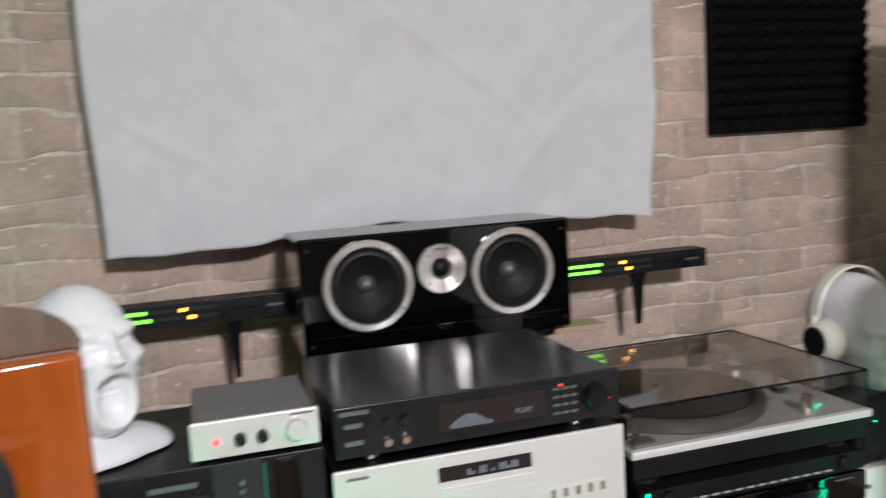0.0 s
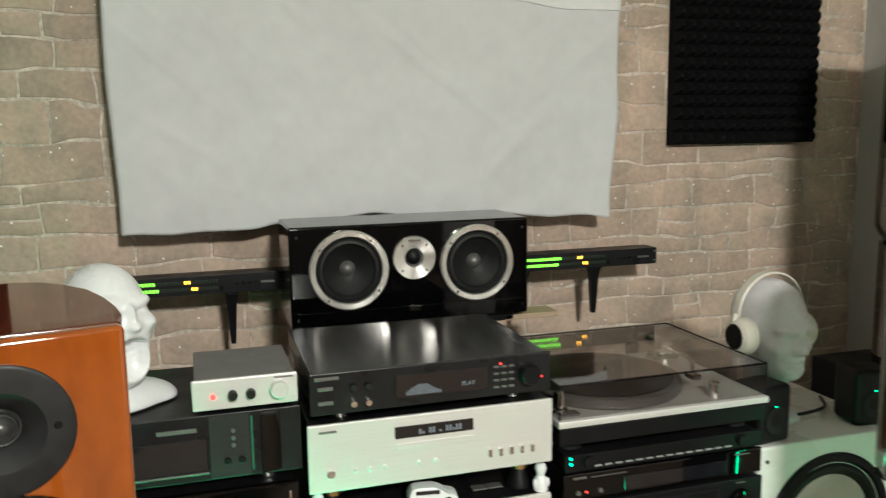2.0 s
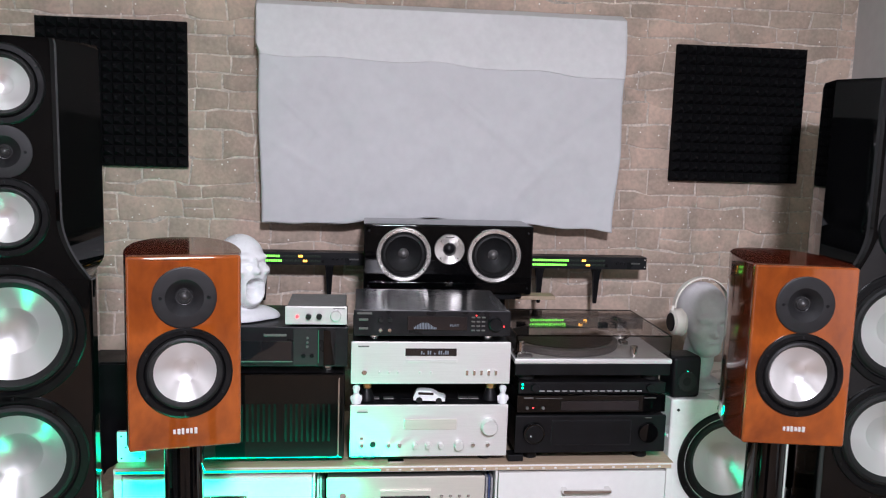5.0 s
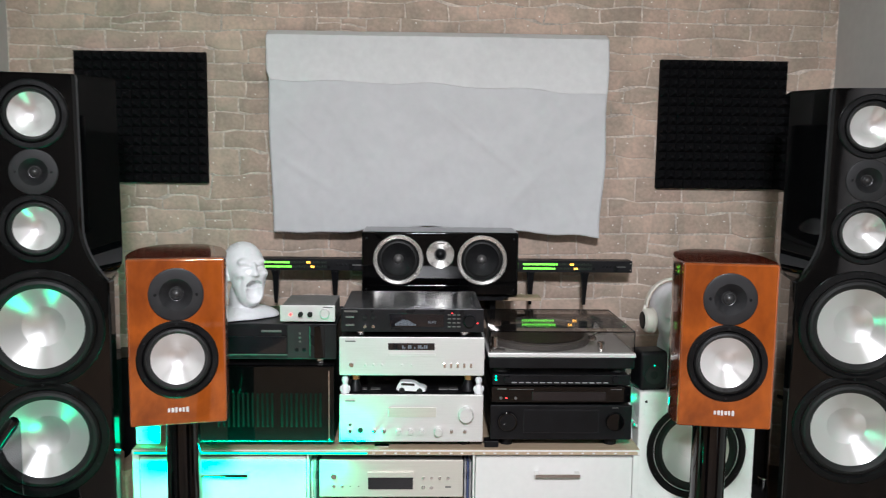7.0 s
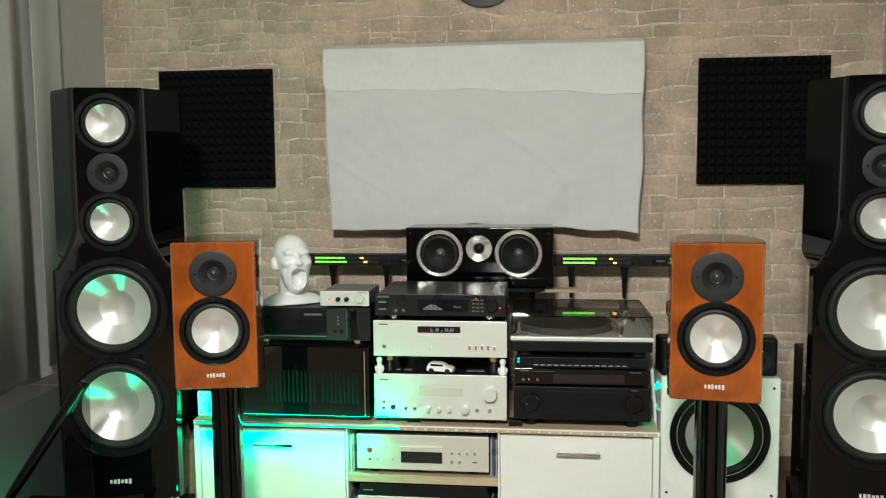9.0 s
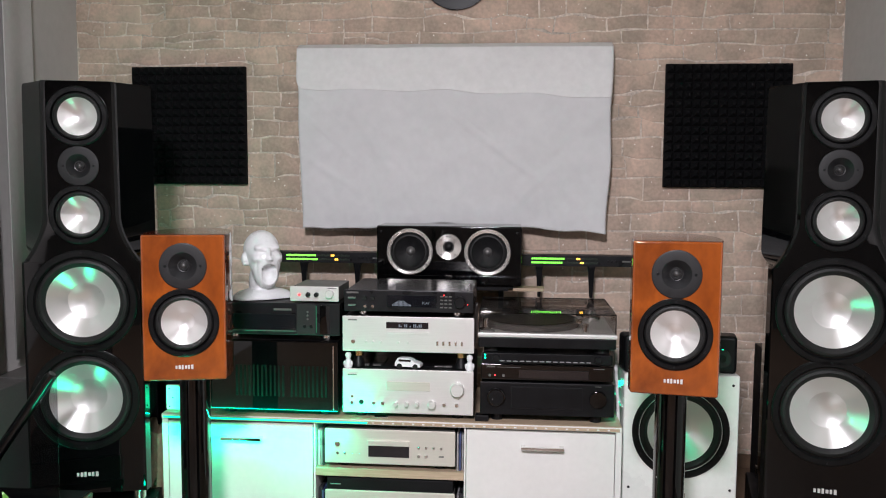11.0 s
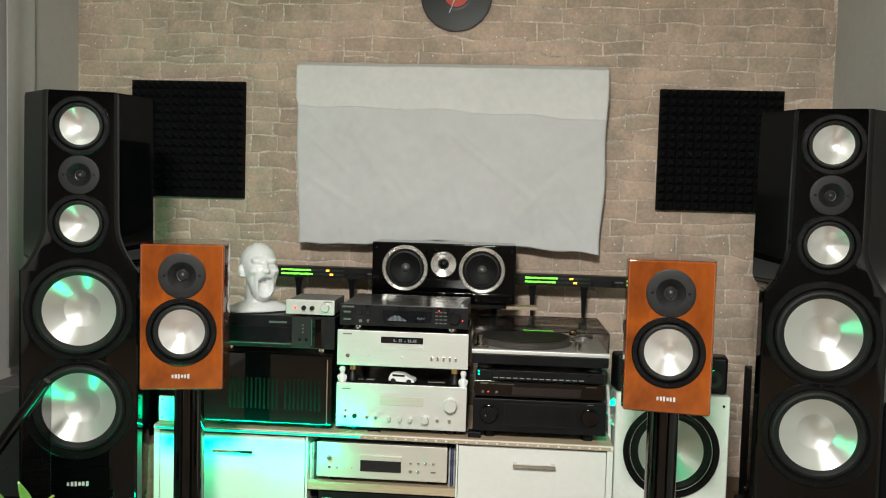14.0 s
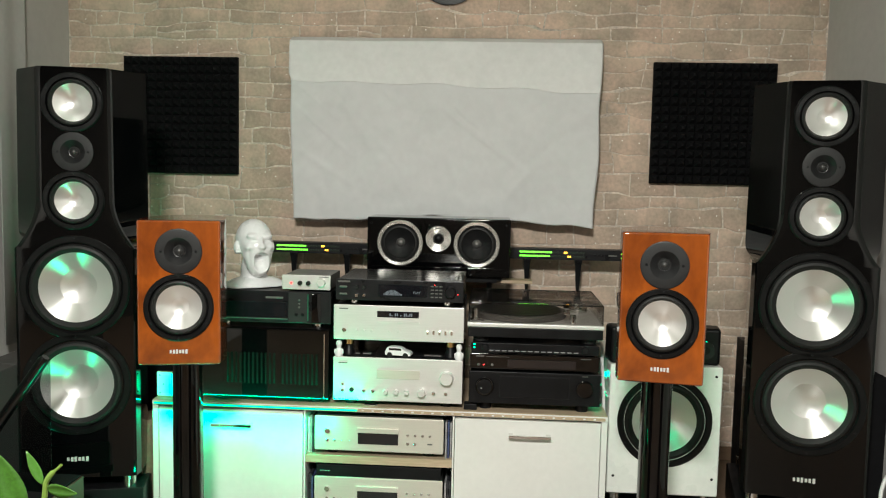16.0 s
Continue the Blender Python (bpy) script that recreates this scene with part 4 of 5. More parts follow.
lid = part("lid", lid, SMOKED, tt, "clear smoked acrylic lid", 0)
shell = lid.modifiers.new("thickness", "SOLIDIFY")
shell.thickness = 0.003
for p, q in (((-0.22, 0.004, 0.131), (0.22, 0.004, 0.131)), ((-0.22, 0.004, 0.068), (-0.22, 0.004, 0.131)), ((0.22, 0.004, 0.068), (0.22, 0.004, 0.131)), ((0.22, 0.004, 0.131), (0.22, 0.357, 0.131)), ((-0.22, 0.004, 0.131), (-0.22, 0.357, 0.131)), ((-0.22, 0.357, 0.131), (0.22, 0.357, 0.131))):
    part("lid_edge", tube(B(), [p, q], 0.0022, 8), ACRYLIC_EDGE, lid, "thick bright-dark acrylic edge")
part("adapter_post", lathe(B(), [(0, 0.066), (0.017, 0.066), (0.017, 0.074), (0.011, 0.076), (0.011, 0.104), (0.009, 0.106), (0, 0.106)], 24, (-0.2, 0.05, 0), "z"), CHROME, tt, "bright turned post")
part("hinge", box(B(), -0.15, -0.12, 0.358, 0.372, 0.06, 0.09, 0.002), SATIN, tt)
part("hinge", box(B(), 0.12, 0.15, 0.358, 0.372, 0.06, 0.09, 0.002), SATIN, tt)

# silver players in the bench
for z0, z1, gp in ((0.162, 0.281, 0.0175), (-0.040, 0.070, 0.0145)):
    u, w, g = unit("cd_player", 0.073, 0.512, z0, z1, 0.33, CHAMPAGNE, GREY_METAL, "champagne silver disc player with black display in the bench", "disc player", gp, SATIN, 0.004, 0.966)
    plate(u, "tray", -0.073, 0.068, g + 0.066, g + 0.082, CHAMPAGNE, "bright disc tray", 0.008)
    plate(u, "display", -0.071, 0.066, g + 0.026, g + 0.064, DISPLAY, "black display window")
    knob(u, -0.175, g + 0.068, 0.009, 0.006, CHROME)
    knob(u, -0.175, g + 0.036, 0.005, 0.004, CHROME)
    for x in (-0.15, -0.125, -0.1):
        part("button", lathe(B(), disc(0.004 if x < -0.14 else 0.002, 0, 0.004), 12, (x, 0, g + 0.036)), CHROME, u)
    for i in range(4):
        part("button", lathe(B(), disc(0.0045, 0, 0.005), 14, (0.098 + i * 0.025, 0, g + 0.062)), CHROME, u)
        if i < 2:
            part("button", lathe(B(), disc(0.0055, 0, 0.005), 14, (0.098 + i * 0.025, 0, g + 0.033)), CHROME, u)
    plate(u, "mark", 0.165, 0.182, g + 0.031, g + 0.036, GREY_METAL, d=0.0012)
u = thing("flat_hifi_box", (0.2925, 0.966, 0.0705), "flat black hi-fi box lying on a disc player", "hi-fi unit")
part("case", box(B(), -0.213, 0.213, 0.004, 0.3, 0, 0.04, 0.003), SATIN, u)
plate(u, "mark", -0.2, -0.165, 0.018, 0.022, GREY_METAL)
rng = random.Random(5)
for z, xs in ((0.1445, (0.046, 0.0535, 0.061, 0.516, 0.524, 0.532)), (-0.0545, (0.046, 0.0535, 0.061, 0.517, 0.5245, 0.532))):
    for x in xs:
        h = 0.115 + 0.012 * rng.random()
        whole("disc_case", box(B(), 0, 0.0062, 0, 0.14, 0, h, 0.001), CASES[rng.randrange(4)], (x, 0.972 + 0.02 * rng.random(), z), "slim upright disc case beside the player", "disc case", "disc cases in the bench")

# ---- small things on the amplifier ----


def figure(x, y):
    b = lathe(B(), [(0, 0), (0.013, 0), (0.0135, 0.012), (0.0105, 0.022), (0.007, 0.028), (0.0085, 0.034), (0.0108, 0.041), (0.009, 0.048), (0.004, 0.052), (0, 0.0525)], 24, axis="z")
    for sx in (-1, 1):
        bmesh.ops.create_uvsphere(b, u_segments=10, v_segments=6, radius=0.0055, matrix=Matrix.Translation((sx * 0.0125, -0.003, 0.014)) @ Matrix.Diagonal((0.7, 0.8, 1.7, 1)))
    whole("figurine", b, CERAMIC, (x, y, 0.4842), "small white figurine on the amplifier", "figurine", "figurines")


figure(0.150, 0.990), figure(0.556, 0.990)
car = thing("model_car", (0.352, 1.0, 0.4842), "small white toy hatchback car on the amplifier", "toy car", turn=-8)
prof = [(-0.043, 0.008), (-0.044, 0.018), (-0.041, 0.025), (-0.036, 0.0335), (-0.028, 0.036), (0.002, 0.0355), (0.014, 0.031), (0.022, 0.025), (0.038, 0.021), (0.044, 0.016), (0.0445, 0.008)]
secs = []
for y, k in ((-0.0185, 0.86), (-0.0165, 0.97), (0, 1.0), (0.0165, 0.97), (0.0185, 0.86)):
    secs.append([(x * (0.985 if abs(y) > 0.018 else 1), y * (0.86 if z > 0.026 else 1), 0.008 + (z - 0.008) * k) for x, z in prof])
part("body", loft(B(), secs), CERAMIC, car, "glossy white body")
for y in (-0.0176, 0.0176):
    part("side_window", prism(B(), [(-0.03, y - 0.0006), (0.012, y - 0.0006), (0.012, y + 0.0006), (-0.03, y + 0.0006)], 0.0245, 0.0315), DISPLAY, car)
for x in (-0.027, 0.027):
    for y in (-0.018, 0.018):
        part("wheel", lathe(B(), [(0, -0.0035), (0.0085, -0.0035), (0.009, 0), (0.0085, 0.0035), (0.005, 0.003), (0, 0.0035)], 20, (x, y, 0.009)), RUBBER, car)
for x in (0.2, 0.24, 0.45, 0.48):
    whole("spacer_disc", box(B(), -0.014, 0.014, -0.01, 0.01, 0, 0.003, 0.001), GREY_METAL, (x, 1.03, 0.4842), "small grey metal pad on the amplifier", "pad", "metal pads")
whole("remote_receiver", box(B(), -0.022, 0.022, -0.018, 0.022, 0, 0.02, 0.003), SATIN, (0.598, 0.995, 0.3165), "small black box on the bench edge", "small box")
whole("metal_tag", box(B(), -0.022, 0.022, -0.008, 0.01, 0, 0.005, 0.001), CHROME, (0.262, 0.985, 0.3165), "small bright metal tag under the amplifier", "tag")

# ---- white bust and foam head, turned from smooth solids ----


def bust(solids, cuts, zs, n=96, blend=0.012):
    """Rings round an upright axis, drawn in until they meet blended ellipsoids."""
    th = np.linspace(0, 2 * math.pi, n, endpoint=False)
    z, a = np.meshgrid(np.array(zs), th, indexing="ij")
    r = np.full(z.shape, 0.3)

    def ell(p, c, s):
        q = (p - np.array(c)) / np.array(s)
        k0 = np.linalg.norm(q, axis=-1)
        k1 = np.linalg.norm(q / np.array(s), axis=-1) + 1e-9
        return k0 * (k0 - 1) / k1

    def dist(p):
        d = None
        for c, s in solids:
            e = ell(p, c, s)
            if d is None:
                d = e
            else:
                h = np.clip(0.5 + 0.5 * (d - e) / blend, 0, 1)
                d = d * (1 - h) + e * h - blend * h * (1 - h)
        for c, s in cuts:
            e = -ell(p, c, s)
            h = np.clip(0.5 - 0.5 * (d - e) / 0.006, 0, 1)
            d = d * (1 - h) + e * h + 0.006 * h * (1 - h)
        return d
    for _ in range(90):
        p = np.stack((r * np.cos(a), r * np.sin(a), z), -1)
        r = np.clip(r - 0.7 * dist(p), 0.002, 0.3)
    b = B()
    loft(b, [[(float(r[i, j] * math.cos(th[j])), float(r[i, j] * math.sin(th[j])), float(z[i, j])) for j in range(n)] for i in range(len(zs))])
    return b


face = [((0, 0.014, 0.163), (0.060, 0.078, 0.070)), ((0, -0.026, 0.130), (0.053, 0.053, 0.070)), ((0, -0.038, 0.086), (0.041, 0.046, 0.050)), ((0, 0.014, 0.05), (0.044, 0.045, 0.08)),
        ((0, -0.078, 0.141), (0.0105, 0.015, 0.0075)), ((0, -0.073, 0.158), (0.0055, 0.011, 0.018)),
        ((0.024, -0.053, 0.177), (0.019, 0.014, 0.010)), ((-0.024, -0.053, 0.177), (0.019, 0.014, 0.010)), ((0.035, -0.050, 0.140), (0.016, 0.024, 0.014)), ((-0.035, -0.050, 0.140), (0.016, 0.024, 0.014)),
        ((0.063, 0.010, 0.135), (0.008, 0.014, 0.022)), ((-0.063, 0.010, 0.135), (0.008, 0.014, 0.022)), ((0, 0.006, 0.004), (0.095, 0.07, 0.034)), ((0.06, 0.0, 0.002), (0.046, 0.055, 0.022)), ((-0.06, 0.0, 0.002), (0.046, 0.055, 0.022)),
        ((0.022, -0.012, 0.03), (0.010, 0.014, 0.04)), ((-0.022, -0.012, 0.03), (0.010, 0.014, 0.04))]
cuts = [((0, -0.088, 0.088), (0.029, 0.036, 0.0375)), ((0, -0.064, 0.108), (0.021, 0.034, 0.012)), ((0.024, -0.073, 0.163), (0.014, 0.010, 0.0045)), ((-0.024, -0.073, 0.163), (0.014, 0.010, 0.0045)), ((0.039, -0.070, 0.104), (0.003, 0.014, 0.032)), ((-0.039, -0.070, 0.104), (0.003, 0.014, 0.032)), ((0, 0, -0.05), (0.3, 0.3, 0.05))]
whole("shouting_bust", bust(face, cuts, [0.001 + 0.2315 * i / 150 for i in range(151)], n=128, blend=0.009), CERAMIC, (-0.165, 1.075, 0.7005), "white glazed bust of a shouting head", "bust", turn=34)

head = [((0, 0.012, 0.235), (0.072, 0.092, 0.085)), ((0, -0.03, 0.19), (0.056, 0.058, 0.085)), ((0, -0.055, 0.125), (0.030, 0.028, 0.022)), ((0, 0.01, 0.09), (0.046, 0.05, 0.1)), ((0, -0.094, 0.176), (0.012, 0.016, 0.010)), ((0, -0.086, 0.194), (0.007, 0.013, 0.022)), ((0, -0.045, 0.128), (0.040, 0.038, 0.028)), ((0.036, -0.056, 0.178), (0.018, 0.022, 0.014)), ((-0.036, -0.056, 0.178), (0.018, 0.022, 0.014)),
        ((0, -0.080, 0.153), (0.020, 0.010, 0.0055)), ((0, -0.079, 0.142), (0.018, 0.010, 0.006)), ((0, -0.072, 0.222), (0.05, 0.016, 0.014)), ((0, 0.01, 0.0), (0.075, 0.075, 0.03))]
hcuts = [((0.028, -0.090, 0.203), (0.017, 0.016, 0.011)), ((-0.028, -0.090, 0.203), (0.017, 0.016, 0.011)), ((0, -0.094, 0.1475), (0.016, 0.012, 0.0016))]
HX, HY, HT = 1.21, 1.19, 2
SUBTOP = 0.477
whole("styrofoam_mannequin", bust(head, hcuts, [0.001 + 0.317 * i / 130 for i in range(131)], blend=0.012), STYRO, (HX, HY, SUBTOP + 0.0005), "white styrofoam mannequin head on the subwoofer", "mannequin", turn=HT)
hp = thing("headphones", (HX, HY, SUBTOP), "white over-ear headphones worn by the foam head", "headphones", turn=HT)
arc = [(0.088 * math.cos(a), 0.012, 0.24 + 0.092 * math.sin(a)) for a in [math.pi * i / 20 for i in range(21)]]
band = loft(B(), [[(x * k, y + d, 0.24 + (z - 0.24) * k) for k, d in ((1.0, -0.013), (1.045, -0.010), (1.045, 0.010), (1.0, 0.013))] for x, y, z in arc])
part("headband", band, BEIGE, hp, "white curved headband")
for sx in (-1, 1):
    part("yoke", tube(B(), [(sx * 0.09, 0.012, 0.245), (sx * 0.096, 0.008, 0.225), (sx * 0.098, 0.0, 0.21)], 0.006, 8), BEIGE, hp)
    cup = part("ear_cup", lathe(B(), [(0, sx * 0.102), (0.03, sx * 0.102), (0.038, sx * 0.096), (0.041, sx * 0.084), (0.041, sx * 0.078)], 32, (0, 0.0, 0.197), "x"), BEIGE, hp, "cream ear cup")
    part("cushion", lathe(B(), [(0.041, sx * 0.0778), (0.043, sx * 0.071), (0.039, sx * 0.064), (0.02, sx * 0.064)], 32, (0, 0.0, 0.197), "x"), BEIGE, cup)
    part("cup_cover", lathe(B(), [(0, sx * 0.1055), (0.026, sx * 0.1055), (0.029, sx * 0.1022)], 32, (0, 0.0, 0.197), "x"), SATIN, cup, "dark outer cover")

# ---- subwoofer and satellites ----
sub = thing("subwoofer", (1.2525, 1.035, 0), "white subwoofer box with large aluminium cone", "subwoofer")
bore(part("cabinet", box(B(), -0.187, 0.187, 0.0, 0.42, 0.030, SUBTOP, 0.006, 3), WHITE_GLOSS, sub), [(0, 0.286, 0.134, 0.1)])
driver(sub, (0, 0, 0.286), 0.158, 0.108, 0.045, 0.4)
for x in (-0.165, 0.165):
    for z in (0.092, 0.445):
        part("grille_socket", lathe(B(), disc(0.0045, -0.001, 0.002, 0.0005), 12, (x, 0, z)), RUBBER, sub)
part("badge", box(B(), 0.008, 0.02, -0.003, 0.001, 0.062, 0.078, 0.0008), CHROME, sub)
for x in (-0.15, 0.15):
    for y in (0.04, 0.38):
        part("foot", lathe(B(), disc(0.018, FLOOR + 0.071, 0.031, 0.003), 20, (x, y, 0), "z"), CHROME, sub, "round chrome foot")
whole("plinth_slab", box(B(), -0.19, 0.19, 0, 0.43, 0, 0.07, 0.005), SATIN, (1.2525, 1.03, FLOOR), "black slab under the subwoofer", "slab")


def satellite(x, y, turn, label):
    s = thing("satellite_speaker", (x, y, SUBTOP + 0.0005), label, "loudspeaker", "small satellite speakers", turn)
    part("case", box(B(), -0.046, 0.046, 0, 0.085, 0, 0.125, 0.012, 3), SATIN, s)
    part("grille", lathe(B(), [(0.03, -0.001), (0.03, 0.003), (0.026, 0.004), (0, -0.004)], 28, (0, 0, 0.05)), RUBBER, s)
    part("indicator", box(B(), -0.002, 0.002, -0.0015, 0.001, 0.068, 0.082), STRIP_ON, s)


satellite(1.112, 1.045, 8, "small black satellite speaker with a light on the subwoofer")
satellite(1.385, 1.06, -10, "small black satellite speaker on the subwoofer")
coil = [(1.075 + 0.035 * i / 6, 1.16 + 0.05 * math.sin(i * 1.3), SUBTOP + 0.006 + 0.003 * (i % 2)) for i in range(9)]
whole("audio_cable", tube(B(), spline(coil, 6), 0.0035, 6), RUBBER, (0, 0, 0), "black cable lying on the subwoofer", "cable")
whole("audio_cable", tube(B(), spline([(1.24, 1.16, SUBTOP + 0.005), (1.30, 1.14, SUBTOP + 0.02), (1.36, 1.18, SUBTOP + 0.012), (1.41, 1.25, SUBTOP + 0.005)], 8), 0.004, 6), RUBBER, (0, 0, 0), "black cable lying on the subwoofer", "cable")
whole("audio_cable", tube(B(), spline([(1.04, 1.30, 0.50), (1.055, 1.2, 0.505), (1.05, 1.13, 0.46), (1.055, 1.08, 0.3), (1.056, 1.06, 0.0)], 8), 0.006, 8), CABLE_WHITE, (0, 0, 0), "white cable hanging beside the subwoofer", "cable")
whole("audio_cable", tube(B(), spline([(1.43, 1.46, 0.36), (1.47, 1.5, 0.33), (1.52, 1.45, 0.35)], 8), 0.007, 8), RUBBER, (0, 0, 0), "black cable behind the subwoofer", "cable")
edge = thing("light_strip", (1.062, 1.04, 0), "colour light strip glowing green on the subwoofer edge", "light strip")
part("carrier", box(B(), -0.003, 0.002, 0, 0.3, 0.36, 0.37, 0.001), CABLE_WHITE, edge)
for i in range(8):
    part("light", box(B(), -0.006, -0.0031, 0.01 + i * 0.036, 0.016 + i * 0.036, 0.362, 0.368, 0.0008, 1), STRIP_SOFT, edge)


# unseen bars, added to put green glints into the loudspeaker cones
fl = thing("light_bar", (-1.0, 0.60, FLOOR), "unseen low green light bar on the floor, added for the cone glints", "lamp", "light bars", 62)
rail = box(B(), -0.15, 0.15, -0.015, 0.015, 0, 0.014, 0.003)
# raised lips, added to keep the glow off the side table
box(rail, -0.15, 0.15, -0.020, -0.0152, 0, 0.05, 0.001), box(rail, -0.16, -0.1502, -0.020, 0.015, 0, 0.06, 0.001), box(rail, 0.1502, 0.155, -0.020, 0.015, 0, 0.05, 0.001)
part("rail", rail, SATIN, fl)
part("diffuser", box(B(), -0.14, 0.14, -0.013, 0.013, 0.0142, 0.024, 0.002), BAR_ON, fl, "glowing green diffuser")
copy_thing(fl, pose(-0.30, 0.40, FLOOR, 0, 0, 20))
# hidden behind the column, added for the right tower's green glints
vb = thing("light_bar", (1.170, 0.6915, 0.30), "unseen upright green light bar at the stand column, added for the cone glints", "lamp", "light bars", -9)
part("rail", box(B(), -0.006, 0.004, -0.008, 0.008, 0, 0.25, 0.002), SATIN, vb)
part("diffuser", box(B(), 0.0042, 0.009, -0.006, 0.006, 0.01, 0.24, 0.001), BAR_MID, vb, "glowing green diffuser")

# ---- left of the bench ----
pl = thing("white_plate", (-0.452, 1.0, 0.3165), "small white plate with screw holes on the bench", "plate")
part("plate", box(B(), -0.036, 0.036, 0, 0.016, 0, 0.086, 0.004), WHITE_GLOSS, pl)
for x, z in ((-0.024, 0.012), (-0.024, 0.074), (-0.012, 0.043), (0.024, 0.012), (0.024, 0.074)):
    part("screw_hole", lathe(B(), disc(0.003, -0.001, 0.001, 0.0004), 10, (x, 0, z)), RUBBER, pl)


def basket():
    s = thing("wicker_basket", (-0.538, 1.14, FLOOR), "flat woven wicker basket beside the bench", "basket")
    n, rows = 44, 22
    secs = []
    for j in range(rows + 1):
        v = j / rows
        z = 0.31 * v
        k = 0.72 + 0.28 * math.sin(math.pi * min(1, v * 0.92 + 0.06))
        secs.append([((0.046 * math.cos(2 * math.pi * i / n)) * k * (1 + 0.05 * (1 if (i // 2 + j) % 2 else -1)), 0.15 * math.sin(2 * math.pi * i / n) * k * (1 + 0.02 * (1 if (i // 2 + j) % 2 else -1)), z) for i in range(n)])
    part("weave", loft(B(), secs), WICKER, s, "coarse woven cane", 20)


basket()

# ---- opened turntable lid and plant close to the viewer ----


def old_turntable():
    t = thing("side_turntable", (-0.9, 0.42, 0.0705), "walnut turntable with a raised dark acrylic lid", "turntable")
    part("plinth", box(B(), 0.01, 0.32, 0, 0.25, 0, 0.08, 0.004), WALNUT, t, "walnut plinth")
    part("top_plate", box(B(), 0.015, 0.315, 0.005, 0.245, 0.0805, 0.085, 0.001), FOAM, t, "dull black mat")
    for x in (0.06, 0.26):
        part("knob", lathe(B(), disc(0.008, 0, 0.008), 16, (x, 0, 0.045)), SATIN, t)
    arm = tube(B(), [(0.03, 0.1, 0.12), (0.09, 0.1, 0.204), (0.283, 0.1, 0.472), (0.292, 0.1, 0.484)], [0.012, 0.016, 0.016, 0.011], 14)
    lid = part("lid_rail", arm, PIANO, t, "gloss black rail of the raised lid")
    b = B()
    q = [(0.03, 0.12), (0.288, 0.478), (0.303, 0.478), (0.300, 0.0852), (0.03, 0.0852)]
    f0, f1 = [b.verts.new((x, 0.1, z)) for x, z in q], [b.verts.new((x, 0.104, z)) for x, z in q]
    b.faces.new(f0), b.faces.new(f1[::-1])
    for i in range(5):
        j = (i + 1) % 5
        b.faces.new((f0[i], f1[i], f1[j], f0[j]))
    part("lid_pane", b, DARK_ACRYLIC, lid, "dark see-through acrylic pane")
    st = thing("side_table", (-0.9, 0.42, FLOOR), "small low dark wooden side table", "table")
    part("tabletop", box(B(), 0.0, 0.33, -0.005, 0.26, 0.135, 0.16, 0.003), WALNUT, st)
    for x in (0.025, 0.305):
        for y in (0.025, 0.23):
            part("leg", box(B(), x - 0.018, x + 0.018, y - 0.018, y + 0.018, 0, 0.1345, 0.003), WALNUT, st)


old_turntable()

# hanging panels and a grey chest along the side wall
for y0, y1, z0, skew in ((-0.6, 1.13, 0.405, 0.012), (1.215, 1.42, 0.425, -0.02)):
    b = B()
    n = 40
    low, high = [], []
    for i in range(n + 1):
        y = y0 + (y1 - y0) * i / n
        x = LEFT_X + 0.03 + 0.008 * math.sin(y * 17) + 0.004 * math.sin(y * 41)
        low.append(b.verts.new((x, y + skew * (1 if i == n else 0), z0))), high.append(b.verts.new((LEFT_X + 0.03 + 0.004 * math.sin(y * 17), y, CEIL - 0.06)))
    for i in range(n):
        b.faces.new((low[i], low[i + 1], high[i + 1], high[i]))
    ob = part("panel_curtain", b, PANEL_CLOTH, None, smooth=80)
    so = ob.modifiers.new("thickness", "SOLIDIFY")
    so.thickness = 0.003
    tagged(ob, "light grey hanging fabric panel on the side wall", "curtain", "panel curtains")
rail = thing("curtain_rail", (LEFT_X, 0.4, CEIL - 0.06), "slim white rail holding the fabric panels", "rail")
part("track", box(B(), 0.004, 0.05, -1.1, 1.1, 0.001, 0.03, 0.003), WHITE, rail)
part("bracket", box(B(), 0.01, 0.04, -0.05, 0.05, 0.0302, 0.0595, 0.002), WHITE, rail)
ch = thing("low_chest", (LEFT_X, 0, FLOOR), "low grey chest along the side wall", "chest")
part("body", box(B(), 0.004, 0.14, -0.5, 1.12, 0, 0.47, 0.004), GREY_BOARD, ch)
part("sill_board", box(B(), 0.004, 0.15, 1.13, 1.42, 0.43, 0.47, 0.004), GREY_BOARD, ch)
part("sill_support", box(B(), 0.004, 0.09, 1.22, 1.42, 0.0, 0.4295, 0.004), GREY_BOARD, ch)

# ---- plant close to the viewer ----


def leaf(parent, base, tip, width, sag, roll):
    base, tip = Vector(base), Vector(tip)
    d = tip - base
    side = d.cross(Vector((0.25, -1, 0.35))).normalized()
    side = (Matrix.Rotation(radians(roll), 3, d.normalized()) @ side).normalized()
    up = side.cross(d.normalized())
    b = B()
    rows = []
    n = 12
    for i in range(n + 1):
        t = i / n
        w = width * math.sin(math.pi * min(1, 0.03 + 0.97 * t)) ** 0.8 * (1 - 0.35 * t) if 0 < i < n else 0.0006
        mid = base + d * t - Vector((0, 0, sag * t * t)) + up * 0.0
        rows.append([b.verts.new(mid + side * w * k + up * (abs(k) * w * 0.28)) for k in (-1, -0.5, 0, 0.5, 1)])
    for r, q in zip(rows, rows[1:]):
        for i in range(4):
            b.faces.new((r[i], r[i + 1], q[i + 1], q[i]))
    ob = part("leaf", b, LEAF, parent, smooth=70)
    so = ob.modifiers.new("thickness", "SOLIDIFY")
    so.thickness = 0.0006


